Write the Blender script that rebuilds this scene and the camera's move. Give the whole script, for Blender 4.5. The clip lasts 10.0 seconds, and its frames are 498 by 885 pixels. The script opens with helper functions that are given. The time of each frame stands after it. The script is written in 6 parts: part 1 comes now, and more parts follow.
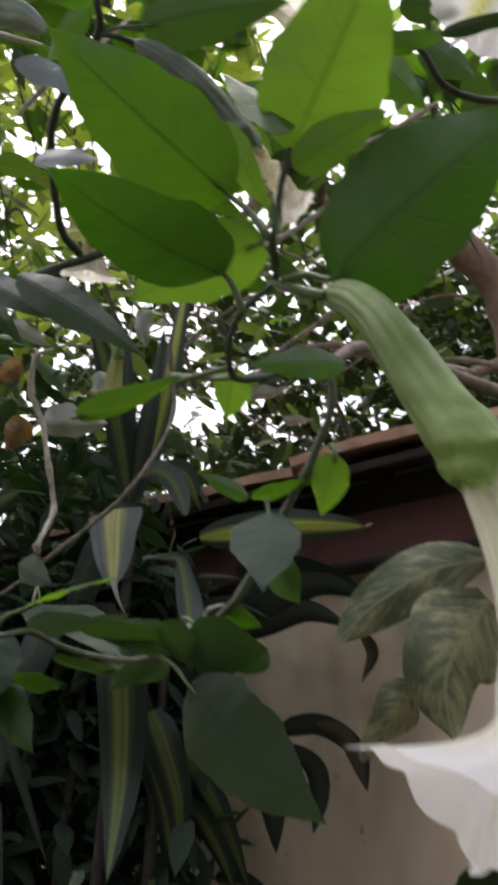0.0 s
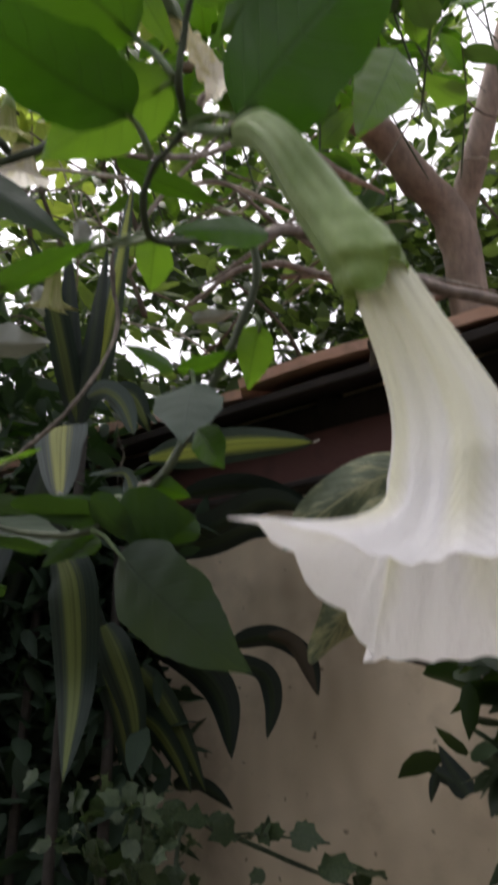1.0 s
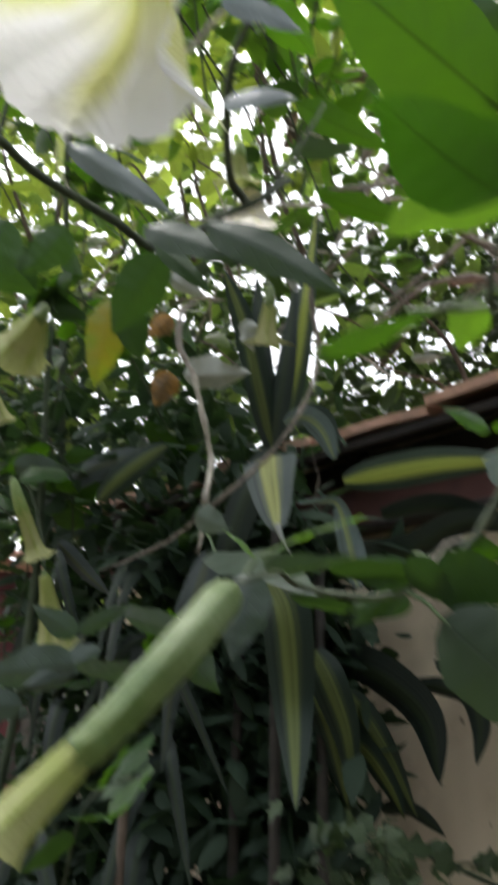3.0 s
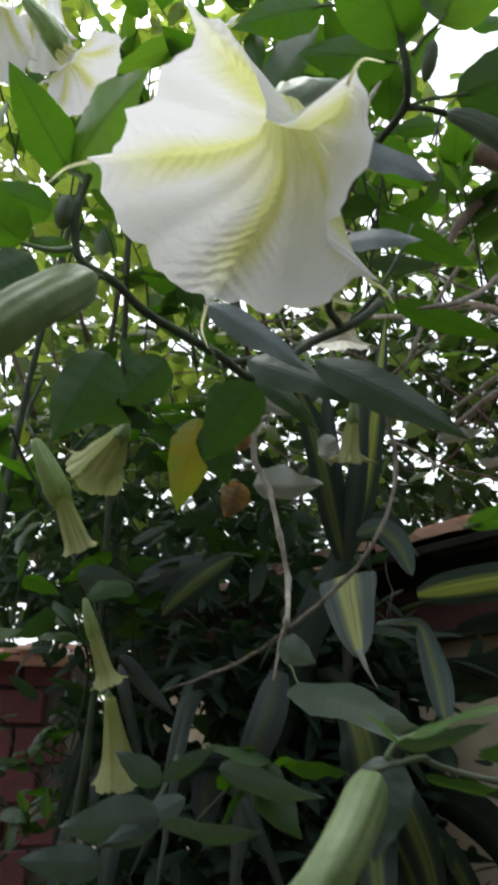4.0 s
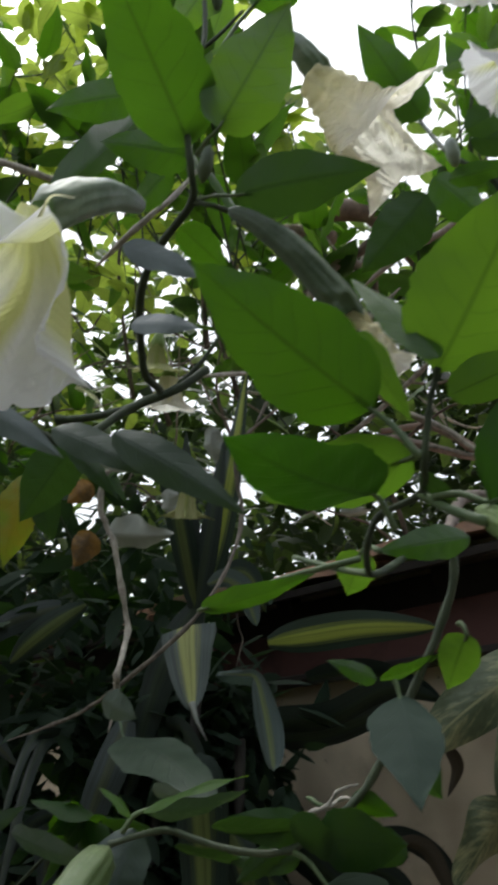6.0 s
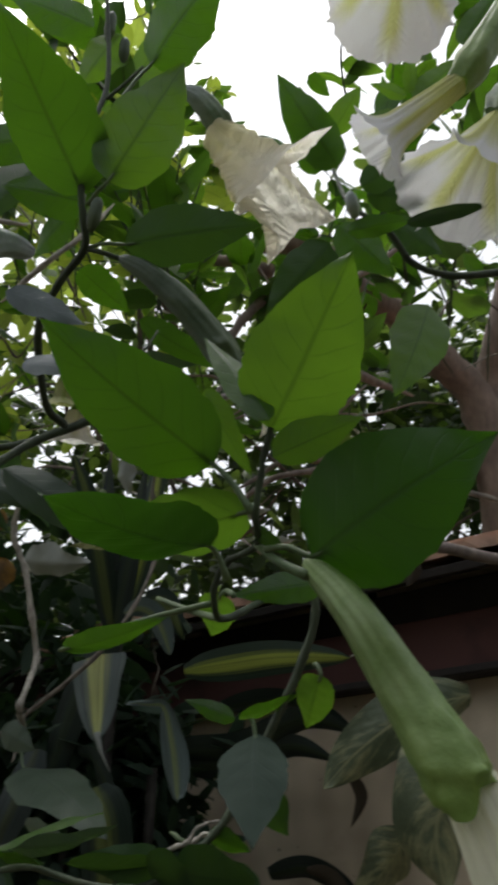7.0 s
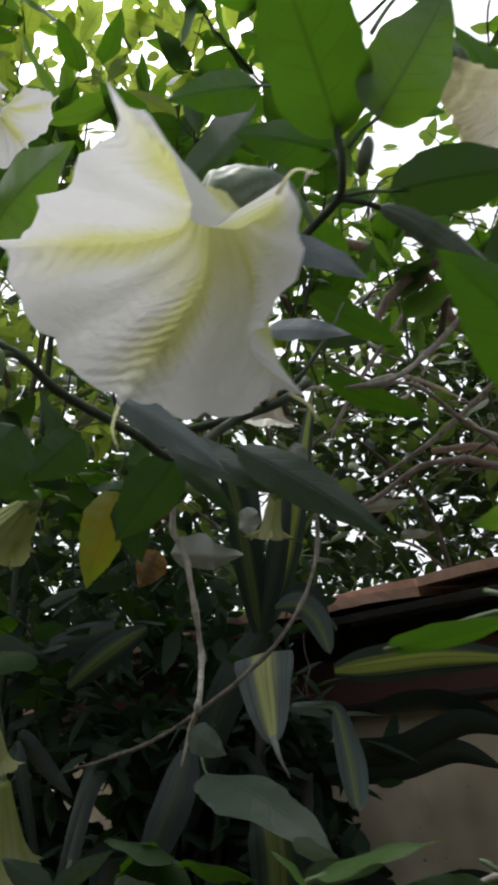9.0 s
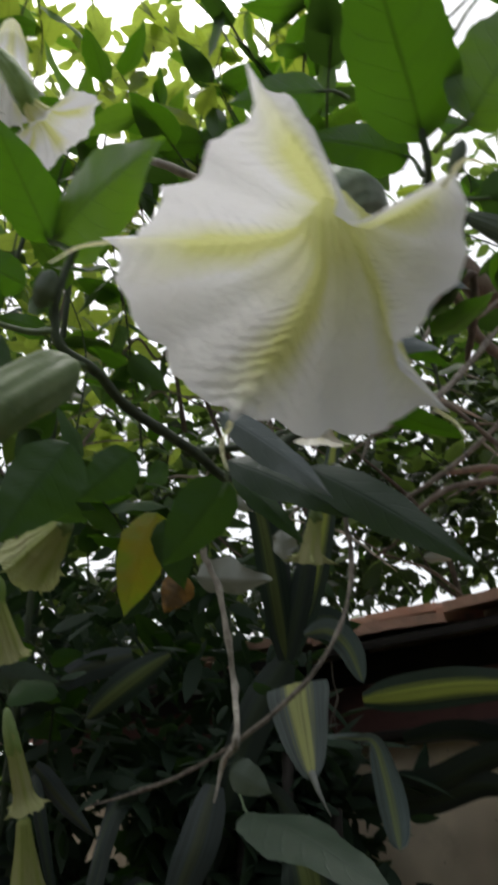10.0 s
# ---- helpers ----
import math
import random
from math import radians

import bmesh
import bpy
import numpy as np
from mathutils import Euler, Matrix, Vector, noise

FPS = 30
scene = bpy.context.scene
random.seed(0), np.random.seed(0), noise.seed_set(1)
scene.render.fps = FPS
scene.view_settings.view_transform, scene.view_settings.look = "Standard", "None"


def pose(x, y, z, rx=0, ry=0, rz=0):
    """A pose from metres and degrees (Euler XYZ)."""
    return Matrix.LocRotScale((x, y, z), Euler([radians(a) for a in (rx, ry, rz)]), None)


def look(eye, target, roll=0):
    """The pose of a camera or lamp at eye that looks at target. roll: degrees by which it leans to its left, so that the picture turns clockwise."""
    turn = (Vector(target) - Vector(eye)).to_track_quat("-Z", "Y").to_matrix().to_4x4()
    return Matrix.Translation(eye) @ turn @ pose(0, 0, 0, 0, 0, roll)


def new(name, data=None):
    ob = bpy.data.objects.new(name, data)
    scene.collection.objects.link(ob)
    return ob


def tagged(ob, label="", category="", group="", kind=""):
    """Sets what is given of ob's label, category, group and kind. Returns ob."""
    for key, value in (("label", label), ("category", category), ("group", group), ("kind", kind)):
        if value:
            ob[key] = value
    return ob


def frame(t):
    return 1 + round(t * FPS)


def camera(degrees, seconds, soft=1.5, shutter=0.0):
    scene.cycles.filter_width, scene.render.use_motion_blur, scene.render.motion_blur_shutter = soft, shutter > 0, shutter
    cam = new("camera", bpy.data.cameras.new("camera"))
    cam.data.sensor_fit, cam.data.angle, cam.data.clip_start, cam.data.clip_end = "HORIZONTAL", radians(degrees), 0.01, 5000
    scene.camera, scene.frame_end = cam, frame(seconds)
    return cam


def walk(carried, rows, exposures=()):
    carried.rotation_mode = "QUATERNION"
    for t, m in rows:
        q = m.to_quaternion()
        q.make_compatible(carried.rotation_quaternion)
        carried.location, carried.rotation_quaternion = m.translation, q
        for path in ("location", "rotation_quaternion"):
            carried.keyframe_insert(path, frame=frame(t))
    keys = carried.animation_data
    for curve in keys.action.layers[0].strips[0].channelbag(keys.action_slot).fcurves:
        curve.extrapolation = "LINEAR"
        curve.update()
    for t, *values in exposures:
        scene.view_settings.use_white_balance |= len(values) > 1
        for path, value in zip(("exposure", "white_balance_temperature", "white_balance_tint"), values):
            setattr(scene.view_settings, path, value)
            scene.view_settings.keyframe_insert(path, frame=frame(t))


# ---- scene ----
cam = camera(36.0, 10.0, soft=3.7, shutter=0.9)
PATH = [
    (0, (0.197, 0.29, 1.694), (0.002, 2.127, 2.462), 0.5),
    (0.5, (0.222, 0.279, 1.66), (0.066, 2.142, 2.371), -1.7),
    (1, (0.227, 0.312, 1.627), (0.122, 2.201, 2.276), -1.8),
    (1.5, (0.229, 0.334, 1.608), (0.136, 2.244, 2.195), -2.4),
    (2, (0.211, 0.334, 1.611), (0.099, 2.251, 2.172), -2.5),
    (2.5, (0.136, 0.303, 1.629), (-0.129, 2.203, 2.197), -1.8),
    (3, (0.058, 0.271, 1.687), (-0.334, 2.123, 2.33), -0.9),
    (3.2, (0.033, 0.254, 1.711), (-0.37, 2.088, 2.4), -0.3),
    (4.3, (-0.038, 0.267, 1.779), (-0.486, 2.025, 2.621), -0.1),
    (4.5, (-0.038, 0.265, 1.781), (-0.487, 2.021, 2.627), -0.2),
    (5, (0.023, 0.262, 1.795), (-0.39, 2.022, 2.65), 0.1),
    (5.5, (0.086, 0.256, 1.794), (-0.226, 2.032, 2.66), -0.1),
    (5.7, (0.102, 0.249, 1.796), (-0.176, 2.029, 2.666), -0.5),
    (6.8, (0.183, 0.224, 1.807), (0.006, 1.989, 2.732), -1.3),
    (7, (0.202, 0.217, 1.807), (0.065, 1.983, 2.735), -1.2),
    (7.5, (0.175, 0.218, 1.792), (0.087, 1.981, 2.733), -1.4),
    (8, (0.094, 0.229, 1.792), (-0.101, 1.987, 2.727), -0.1),
    (8.2, (0.066, 0.239, 1.795), (-0.154, 1.994, 2.728), 0.3),
    (8.5, (0.027, 0.259, 1.808), (-0.207, 2.013, 2.741), -0.1),
    (9, (-0.028, 0.283, 1.831), (-0.27, 2.04, 2.754), -0.0),
    (9.5, (-0.07, 0.309, 1.845), (-0.264, 2.077, 2.76), -1.1),
    (10, (-0.116, 0.313, 1.853), (-0.313, 2.052, 2.821), -0.2),
]
EXPOSURES = [(0.0, 1.4, 6600, 18), (0.5, 1.48, 6600, 18), (1.0, 1.3, 6600, 18), (1.5, 1.1, 6500, 16), (2.0, 1.25, 6500, 16), (2.5, 1.75, 6500, 15), (3.2, 1.85, 6450, 8), (4.5, 0.98, 6250, 6), (5.5, 1.0, 6250, 6),
             (7.0, 0.5, 6450, 9), (7.5, 0.42, 6450, 9), (8.2, 0.8, 6400, 10), (9.5, 0.8, 6400, 10), (10.0, 0.7, 6500, 10)]
walk(cam, [(t, look(eye, target, roll)) for t, eye, target, roll in PATH], EXPOSURES)

# ---- light: a bright overcast sky ----
world = bpy.data.worlds.new("overcast")
scene.world = world
world.use_nodes = True
wt = world.node_tree
wt.nodes.clear()
sky = wt.nodes.new("ShaderNodeTexSky")
sky.sky_type = "NISHITA"
sky.sun_disc = False
sky.sun_elevation, sky.sun_rotation = radians(72), radians(-45)
sky.air_density, sky.dust_density = 1.4, 5.0
veil = wt.nodes.new("ShaderNodeHueSaturation")
veil.inputs["Saturation"].default_value = 0.22
veil.inputs["Value"].default_value = 1.0
back = wt.nodes.new("ShaderNodeBackground")
back.inputs["Strength"].default_value = 0.15
wout = wt.nodes.new("ShaderNodeOutputWorld")
wt.links.new(sky.outputs["Color"], veil.inputs["Color"])
wt.links.new(veil.outputs["Color"], back.inputs["Color"])
wt.links.new(back.outputs["Background"], wout.inputs["Surface"])
sun_data = bpy.data.lights.new("sun", "SUN")
sun_data.energy, sun_data.angle, sun_data.color = 0.5, radians(40), (1.0, 0.97, 0.92)
sun = new("sun", sun_data)
sun.matrix_world = look((-3.0, 3.0, 13.0), (0, 0, 0))

# ---- materials ----
def base_mat(name):
    m = bpy.data.materials.new(name)
    m.use_nodes = True
    nt = m.node_tree
    nt.nodes.clear()
    return m, nt


def N(nt, kind, **props):
    n = nt.nodes.new(kind)
    for k, v in props.items():
        if k == "op":
            n.operation = v
        elif k == "blend":
            n.blend_type = v
        elif k == "dtype":
            n.data_type = v
    return n


def calc(nt, op, a, b=None, c=None, clamp=False):
    n = N(nt, "ShaderNodeMath", op=op)
    n.use_clamp = clamp
    for i, v in enumerate((a, b, c)):
        if v is None:
            continue
        if isinstance(v, (int, float)):
            n.inputs[i].default_value = v
        else:
            nt.links.new(v, n.inputs[i])
    return n.outputs[0]


def mixc(nt, fac, a, b, blend="MIX"):
    n = N(nt, "ShaderNodeMix", dtype="RGBA", blend=blend)
    for i, v in ((0, fac), (6, a), (7, b)):
        if isinstance(v, (int, float)):
            n.inputs[i].default_value = v
        elif isinstance(v, tuple):
            n.inputs[i].default_value = (*v, 1)
        else:
            nt.links.new(v, n.inputs[i])
    return n.outputs[2]


def noise_tex(nt, scale, detail=4.0, vec=None, rough=0.6):
    n = N(nt, "ShaderNodeTexNoise")
    n.inputs["Scale"].default_value, n.inputs["Detail"].default_value = scale, detail
    n.inputs["Roughness"].default_value = rough
    if vec is not None:
        nt.links.new(vec, n.inputs["Vector"])
    return n.outputs["Fac"]


def coords(nt, which="Object"):
    return N(nt, "ShaderNodeTexCoord").outputs[which]


def ramp(nt, fac, lo, hi):
    n = N(nt, "ShaderNodeMapRange")
    nt.links.new(fac, n.inputs[0])
    n.inputs[1].default_value, n.inputs[2].default_value = lo, hi
    return n.outputs[0]


def bump(nt, height, strength, distance=0.002):
    n = N(nt, "ShaderNodeBump")
    n.inputs["Strength"].default_value, n.inputs["Distance"].default_value = strength, distance
    nt.links.new(height, n.inputs["Height"])
    return n.outputs[0]


def finish(nt, color, rough, normal=None, thin=None, share=0.0, spec=0.5, metal=0.0):
    """Principled surface; thin: colour of light that passes through a leaf or petal."""
    p = N(nt, "ShaderNodeBsdfPrincipled")
    out = N(nt, "ShaderNodeOutputMaterial")
    for key, v in (("Base Color", color), ("Roughness", rough), ("Specular IOR Level", spec), ("Metallic", metal)):
        if isinstance(v, (int, float)):
            p.inputs[key].default_value = v
        elif isinstance(v, tuple):
            p.inputs[key].default_value = (*v, 1)
        else:
            nt.links.new(v, p.inputs[key])
    if normal is not None:
        nt.links.new(normal, p.inputs["Normal"])
    if thin is None:
        nt.links.new(p.outputs[0], out.inputs[0])
        return
    tr = N(nt, "ShaderNodeBsdfTranslucent")
    if isinstance(thin, tuple):
        tr.inputs["Color"].default_value = (*thin, 1)
    else:
        nt.links.new(thin, tr.inputs["Color"])
    if normal is not None:
        nt.links.new(normal, tr.inputs["Normal"])
    mix = N(nt, "ShaderNodeMixShader")
    mix.inputs[0].default_value = share
    nt.links.new(p.outputs[0], mix.inputs[1])
    nt.links.new(tr.outputs[0], mix.inputs[2])
    nt.links.new(mix.outputs[0], out.inputs[0])


def leaf_mat(name, dark, light, thin, share=0.42, rough=0.42, island=False, veins=8.0, blotch=None, spec=0.5):
    """A leaf: midrib, side veins, two scales of tone, its own tone leaf by leaf."""
    m, nt = base_mat(name)
    uv = N(nt, "ShaderNodeSeparateXYZ")
    nt.links.new(coords(nt, "UV"), uv.inputs[0])
    u = calc(nt, "ABSOLUTE", calc(nt, "MULTIPLY_ADD", uv.outputs[0], 2.0, -1.0))
    v = uv.outputs[1]
    mid = ramp(nt, u, 0.06, 0.015)
    lobes = calc(nt, "MULTIPLY", calc(nt, "SUBTRACT", noise_tex(nt, 25.0, 2.0, coords(nt, "Object")), 0.5), 0.09)
    wave = calc(nt, "FRACT", calc(nt, "MULTIPLY", calc(nt, "ADD", calc(nt, "ADD", v, lobes), calc(nt, "MULTIPLY", calc(nt, "POWER", u, 1.25), -0.2)), veins))
    side = ramp(nt, calc(nt, "ABSOLUTE", calc(nt, "SUBTRACT", wave, 0.5)), 0.08, 0.005)
    side = calc(nt, "MULTIPLY", side, ramp(nt, u, 1.0, 0.6))
    vein = calc(nt, "MAXIMUM", mid, side)
    if island:
        rnd = N(nt, "ShaderNodeNewGeometry").outputs["Random Per Island"]
    else:
        rnd = N(nt, "ShaderNodeObjectInfo").outputs["Random"]
    pos = coords(nt, "Object")
    patch = noise_tex(nt, 14.0, 3.0, pos)
    grain = noise_tex(nt, 120.0, 3.0, pos)
    tone = calc(nt, "ADD", calc(nt, "MULTIPLY", rnd, 0.62), calc(nt, "MULTIPLY", patch, 0.5), clamp=True)
    col = mixc(nt, tone, dark, light)
    col = mixc(nt, calc(nt, "MULTIPLY", vein, 0.1), col, tuple(min(1, c * 1.5 + 0.01) for c in light))
    thru = mixc(nt, tone, tuple(c * 0.72 for c in thin), thin)
    thru = mixc(nt, calc(nt, "MULTIPLY", calc(nt, "MAXIMUM", mid, calc(nt, "MULTIPLY", side, 0.45)), 0.62), thru, tuple(c * 0.3 for c in thin))
    if blotch:
        spot = ramp(nt, noise_tex(nt, 22.0, 5.0, pos), 0.47, 0.68)
        col = mixc(nt, spot, col, blotch)
        thru = mixc(nt, spot, thru, blotch)
    h = calc(nt, "ADD", calc(nt, "MULTIPLY", vein, -0.6), calc(nt, "MULTIPLY", grain, 0.5))
    rg = calc(nt, "MULTIPLY_ADD", patch, 0.25, rough - 0.12)
    finish(nt, col, rg, bump(nt, h, 0.3, 0.0015), thru, share, spec)
    return m


def marbled_mat(name, dark, light, pale):
    """A torn climber leaf: grey-green, streaked with pale yellow along its side veins."""
    m, nt = base_mat(name)
    uv = N(nt, "ShaderNodeSeparateXYZ")
    nt.links.new(coords(nt, "UV"), uv.inputs[0])
    u = calc(nt, "ABSOLUTE", calc(nt, "MULTIPLY_ADD", uv.outputs[0], 2.0, -1.0))
    along = calc(nt, "ADD", uv.outputs[1], calc(nt, "MULTIPLY", u, -0.3))
    box = N(nt, "ShaderNodeCombineXYZ")
    nt.links.new(calc(nt, "MULTIPLY", uv.outputs[0], 3.0), box.inputs[0])
    nt.links.new(calc(nt, "MULTIPLY", along, 9.0), box.inputs[1])
    streak = noise_tex(nt, 1.0, 5.0, box.outputs[0], 0.65)
    pos = coords(nt, "Object")
    big, fine = noise_tex(nt, 9.0, 4.0, pos), noise_tex(nt, 90.0, 4.0, pos)
    col = mixc(nt, ramp(nt, big, 0.35, 0.65), dark, light)
    col = mixc(nt, ramp(nt, calc(nt, "ADD", streak, calc(nt, "MULTIPLY", calc(nt, "SUBTRACT", big, 0.5), 0.7)), 0.46, 0.72), col, pale)
    col = mixc(nt, calc(nt, "MULTIPLY", ramp(nt, fine, 0.58, 0.7), 0.35), col, (0.05, 0.052, 0.026))
    mid = ramp(nt, u, 0.07, 0.02)
    col = mixc(nt, calc(nt, "MULTIPLY", mid, 0.6), col, pale)
    wave = calc(nt, "SINE", calc(nt, "MULTIPLY", along, 62.0))
    h = calc(nt, "ADD", calc(nt, "MULTIPLY", wave, 0.06), calc(nt, "ADD", streak, calc(nt, "MULTIPLY", fine, 0.4)))
    finish(nt, col, 0.5, bump(nt, h, 0.7, 0.004), col, 0.2)
    return m


def strap_mat(name, edge, stripe, share=0.3, inner=0.42, rough=0.42, spec=0.5):
    """A long striped leaf: pale band along the middle with fine lengthwise lines."""
    m, nt = base_mat(name)
    uv = N(nt, "ShaderNodeSeparateXYZ")
    nt.links.new(coords(nt, "UV"), uv.inputs[0])
    u = calc(nt, "MULTIPLY_ADD", uv.outputs[0], 2.0, -1.0)
    lines = N(nt, "ShaderNodeTexNoise")
    mp = N(nt, "ShaderNodeMapping")
    nt.links.new(coords(nt, "UV"), mp.inputs[0])
    mp.inputs["Scale"].default_value = (26.0, 0.7, 1.0)
    nt.links.new(mp.outputs[0], lines.inputs["Vector"])
    lines.inputs["Scale"].default_value = 1.0
    ln = lines.outputs["Fac"]
    wob = calc(nt, "ADD", calc(nt, "ABSOLUTE", u), calc(nt, "MULTIPLY", calc(nt, "SUBTRACT", ln, 0.5), 0.5))
    band = ramp(nt, wob, inner + 0.12, inner - 0.12)
    dark = mixc(nt, ramp(nt, ln, 0.35, 0.7), edge, tuple(c * 2.1 for c in edge))
    pale = mixc(nt, ramp(nt, ln, 0.45, 0.62), stripe, tuple(c * 0.62 for c in stripe))
    col = mixc(nt, band, dark, pale)
    rnd = N(nt, "ShaderNodeObjectInfo").outputs["Random"]
    col = mixc(nt, calc(nt, "MULTIPLY", rnd, 0.35), col, (0.02, 0.035, 0.02))
    finish(nt, col, rough, bump(nt, ln, 0.35, 0.002), col, share, spec)
    return m


def bark_mat(name, dark, light, scale=40.0, stretch=0.25, rough=0.8, strength=0.7):
    m, nt = base_mat(name)
    pos = coords(nt, "Object")
    mp = N(nt, "ShaderNodeMapping")
    nt.links.new(pos, mp.inputs[0])
    mp.inputs["Scale"].default_value = (1.0, 1.0, stretch)
    a = noise_tex(nt, scale, 6.0, mp.outputs[0], 0.7)
    b = noise_tex(nt, scale * 0.2, 3.0, pos)
    c = noise_tex(nt, scale * 5, 3.0, pos)
    col = mixc(nt, ramp(nt, a, 0.35, 0.68), dark, light)
    col = mixc(nt, calc(nt, "MULTIPLY", ramp(nt, b, 0.45, 0.7), 0.5), col, tuple(x * 0.5 for x in dark))
    finish(nt, col, rough, bump(nt, calc(nt, "ADD", a, calc(nt, "MULTIPLY", c, 0.4)), strength, 0.004))
    return m


def corolla_mat(name, white, tint, thin, share=0.45, age=0.0, wrinkle=0.22):
    """Petal: white between, pale yellow-green along the five ribs and in the throat; pleats and fine veins."""
    m, nt = base_mat(name)
    uv = N(nt, "ShaderNodeSeparateXYZ")
    nt.links.new(coords(nt, "UV"), uv.inputs[0])
    u = uv.outputs[0]
    v = uv.outputs[1]
    pos = coords(nt, "Object")
    wob = calc(nt, "MULTIPLY", calc(nt, "SUBTRACT", noise_tex(nt, 45.0, 3.0, pos), 0.5), 0.22)
    rib = ramp(nt, calc(nt, "ADD", calc(nt, "ADD", u, wob), calc(nt, "MULTIPLY", v, 0.3)), 0.74, 0.36)
    fade = ramp(nt, v, 0.99, 0.8)
    rib = calc(nt, "MULTIPLY", calc(nt, "MULTIPLY", rib, fade), 0.9, clamp=True)
    throat = calc(nt, "MULTIPLY", ramp(nt, v, 0.68, 0.28), 0.85)
    fac = calc(nt, "MAXIMUM", rib, throat)
    col = mixc(nt, fac, white, tint)
    stain = ramp(nt, noise_tex(nt, 18.0, 5.0, pos), 0.5, 0.75)
    col = mixc(nt, calc(nt, "MULTIPLY", stain, 0.06 + age), col, (0.55, 0.46, 0.3))
    thru = mixc(nt, fac, thin, tint)
    thru = mixc(nt, calc(nt, "MULTIPLY", stain, 0.1 + age), thru, (0.5, 0.4, 0.22))
    mp = N(nt, "ShaderNodeMapping")
    nt.links.new(coords(nt, "UV"), mp.inputs[0])
    mp.inputs["Scale"].default_value = (7.0, 22.0, 1.0)
    w = N(nt, "ShaderNodeTexNoise")
    nt.links.new(mp.outputs[0], w.inputs["Vector"])
    w.inputs["Scale"].default_value, w.inputs["Detail"].default_value = 1.0, 4.0
    fan = calc(nt, "SINE", calc(nt, "ADD", calc(nt, "MULTIPLY", v, 120.0), calc(nt, "MULTIPLY", calc(nt, "ADD", u, calc(nt, "MULTIPLY", wob, 1.5)), -26.0)))
    fan = calc(nt, "MULTIPLY", fan, calc(nt, "MULTIPLY", ramp(nt, u, 0.75, 0.2), ramp(nt, v, 0.35, 0.75)))
    h = calc(nt, "ADD", calc(nt, "MULTIPLY", w.outputs["Fac"], 0.8), calc(nt, "MULTIPLY", fan, wrinkle))
    if wrinkle > 0.5:
        folds = noise_tex(nt, 60.0, 3.0, pos)
        h = calc(nt, "ADD", h, calc(nt, "MULTIPLY", calc(nt, "ABSOLUTE", calc(nt, "SUBTRACT", folds, 0.5)), 2.0))
    finish(nt, col, 0.55, bump(nt, h, min(1.0, 0.35 + wrinkle * 0.6), 0.004 + 0.002 * (wrinkle > 0.5)), thru, share, 0.25)
    return m


def calyx_mat(name, a, b, thin):
    m, nt = base_mat(name)
    pos = coords(nt, "Object")
    n1, n2 = noise_tex(nt, 30.0, 5.0, pos), noise_tex(nt, 140.0, 3.0, pos)
    col = mixc(nt, ramp(nt, n1, 0.35, 0.68), a, b)
    uv = N(nt, "ShaderNodeSeparateXYZ")
    nt.links.new(coords(nt, "UV"), uv.inputs[0])
    ridge = calc(nt, "SINE", calc(nt, "ADD", calc(nt, "MULTIPLY", uv.outputs[0], 75.0), calc(nt, "MULTIPLY", n1, 6.0)))
    bloom = calc(nt, "MULTIPLY", ramp(nt, uv.outputs[1], 0.62, 0.2), ramp(nt, n1, 0.25, 0.6))
    col = mixc(nt, calc(nt, "MULTIPLY", bloom, 0.55), col, (b[0] * 1.15, b[1] * 1.08, b[2] * 1.5))
    ripe = calc(nt, "MULTIPLY", ramp(nt, uv.outputs[1], 0.45, 0.95), ramp(nt, n1, 0.3, 0.6))
    col = mixc(nt, calc(nt, "MULTIPLY", ripe, 0.7), col, (a[0] * 1.15, a[1] * 1.05, a[2] * 0.5))
    col = mixc(nt, calc(nt, "MULTIPLY", ramp(nt, n2, 0.5, 0.75), 0.15), col, tuple(min(1, x * 1.8) for x in b))
    finish(nt, col, 0.46, bump(nt, calc(nt, "ADD", calc(nt, "ADD", n1, calc(nt, "MULTIPLY", ridge, 0.09)), calc(nt, "MULTIPLY", n2, 0.3)), 0.45, 0.004), thin, 0.22, 0.5)
    return m


def plaster_mat(name, a, b, grime):
    m, nt = base_mat(name)
    pos = coords(nt, "Object")
    big, mid, fine = noise_tex(nt, 1.6, 4.0, pos), noise_tex(nt, 7.0, 5.0, pos), noise_tex(nt, 160.0, 4.0, pos)
    mp = N(nt, "ShaderNodeMapping")
    nt.links.new(pos, mp.inputs[0])
    mp.inputs["Scale"].default_value = (2.0, 2.0, 0.9)
    runs = noise_tex(nt, 1.2, 3.0, mp.outputs[0])
    col = mixc(nt, ramp(nt, big, 0.35, 0.7), a, b)
    col = mixc(nt, calc(nt, "MULTIPLY", ramp(nt, runs, 0.45, 0.72), 0.7), col, grime)
    blot = noise_tex(nt, 3.2, 3.0, pos)
    col = mixc(nt, calc(nt, "MULTIPLY", ramp(nt, blot, 0.5, 0.72), 0.6), col, grime)
    col = mixc(nt, calc(nt, "MULTIPLY", ramp(nt, mid, 0.56, 0.75), 0.35), col, grime)
    speck = ramp(nt, noise_tex(nt, 38.0, 1.0, pos), 0.74, 0.78)
    col = mixc(nt, calc(nt, "MULTIPLY", speck, 0.6), col, tuple(c * 0.3 for c in grime))
    finish(nt, col, 0.9, bump(nt, calc(nt, "ADD", calc(nt, "MULTIPLY", mid, 0.8), calc(nt, "MULTIPLY", fine, 0.4)), 0.35, 0.004), spec=0.2)
    return m


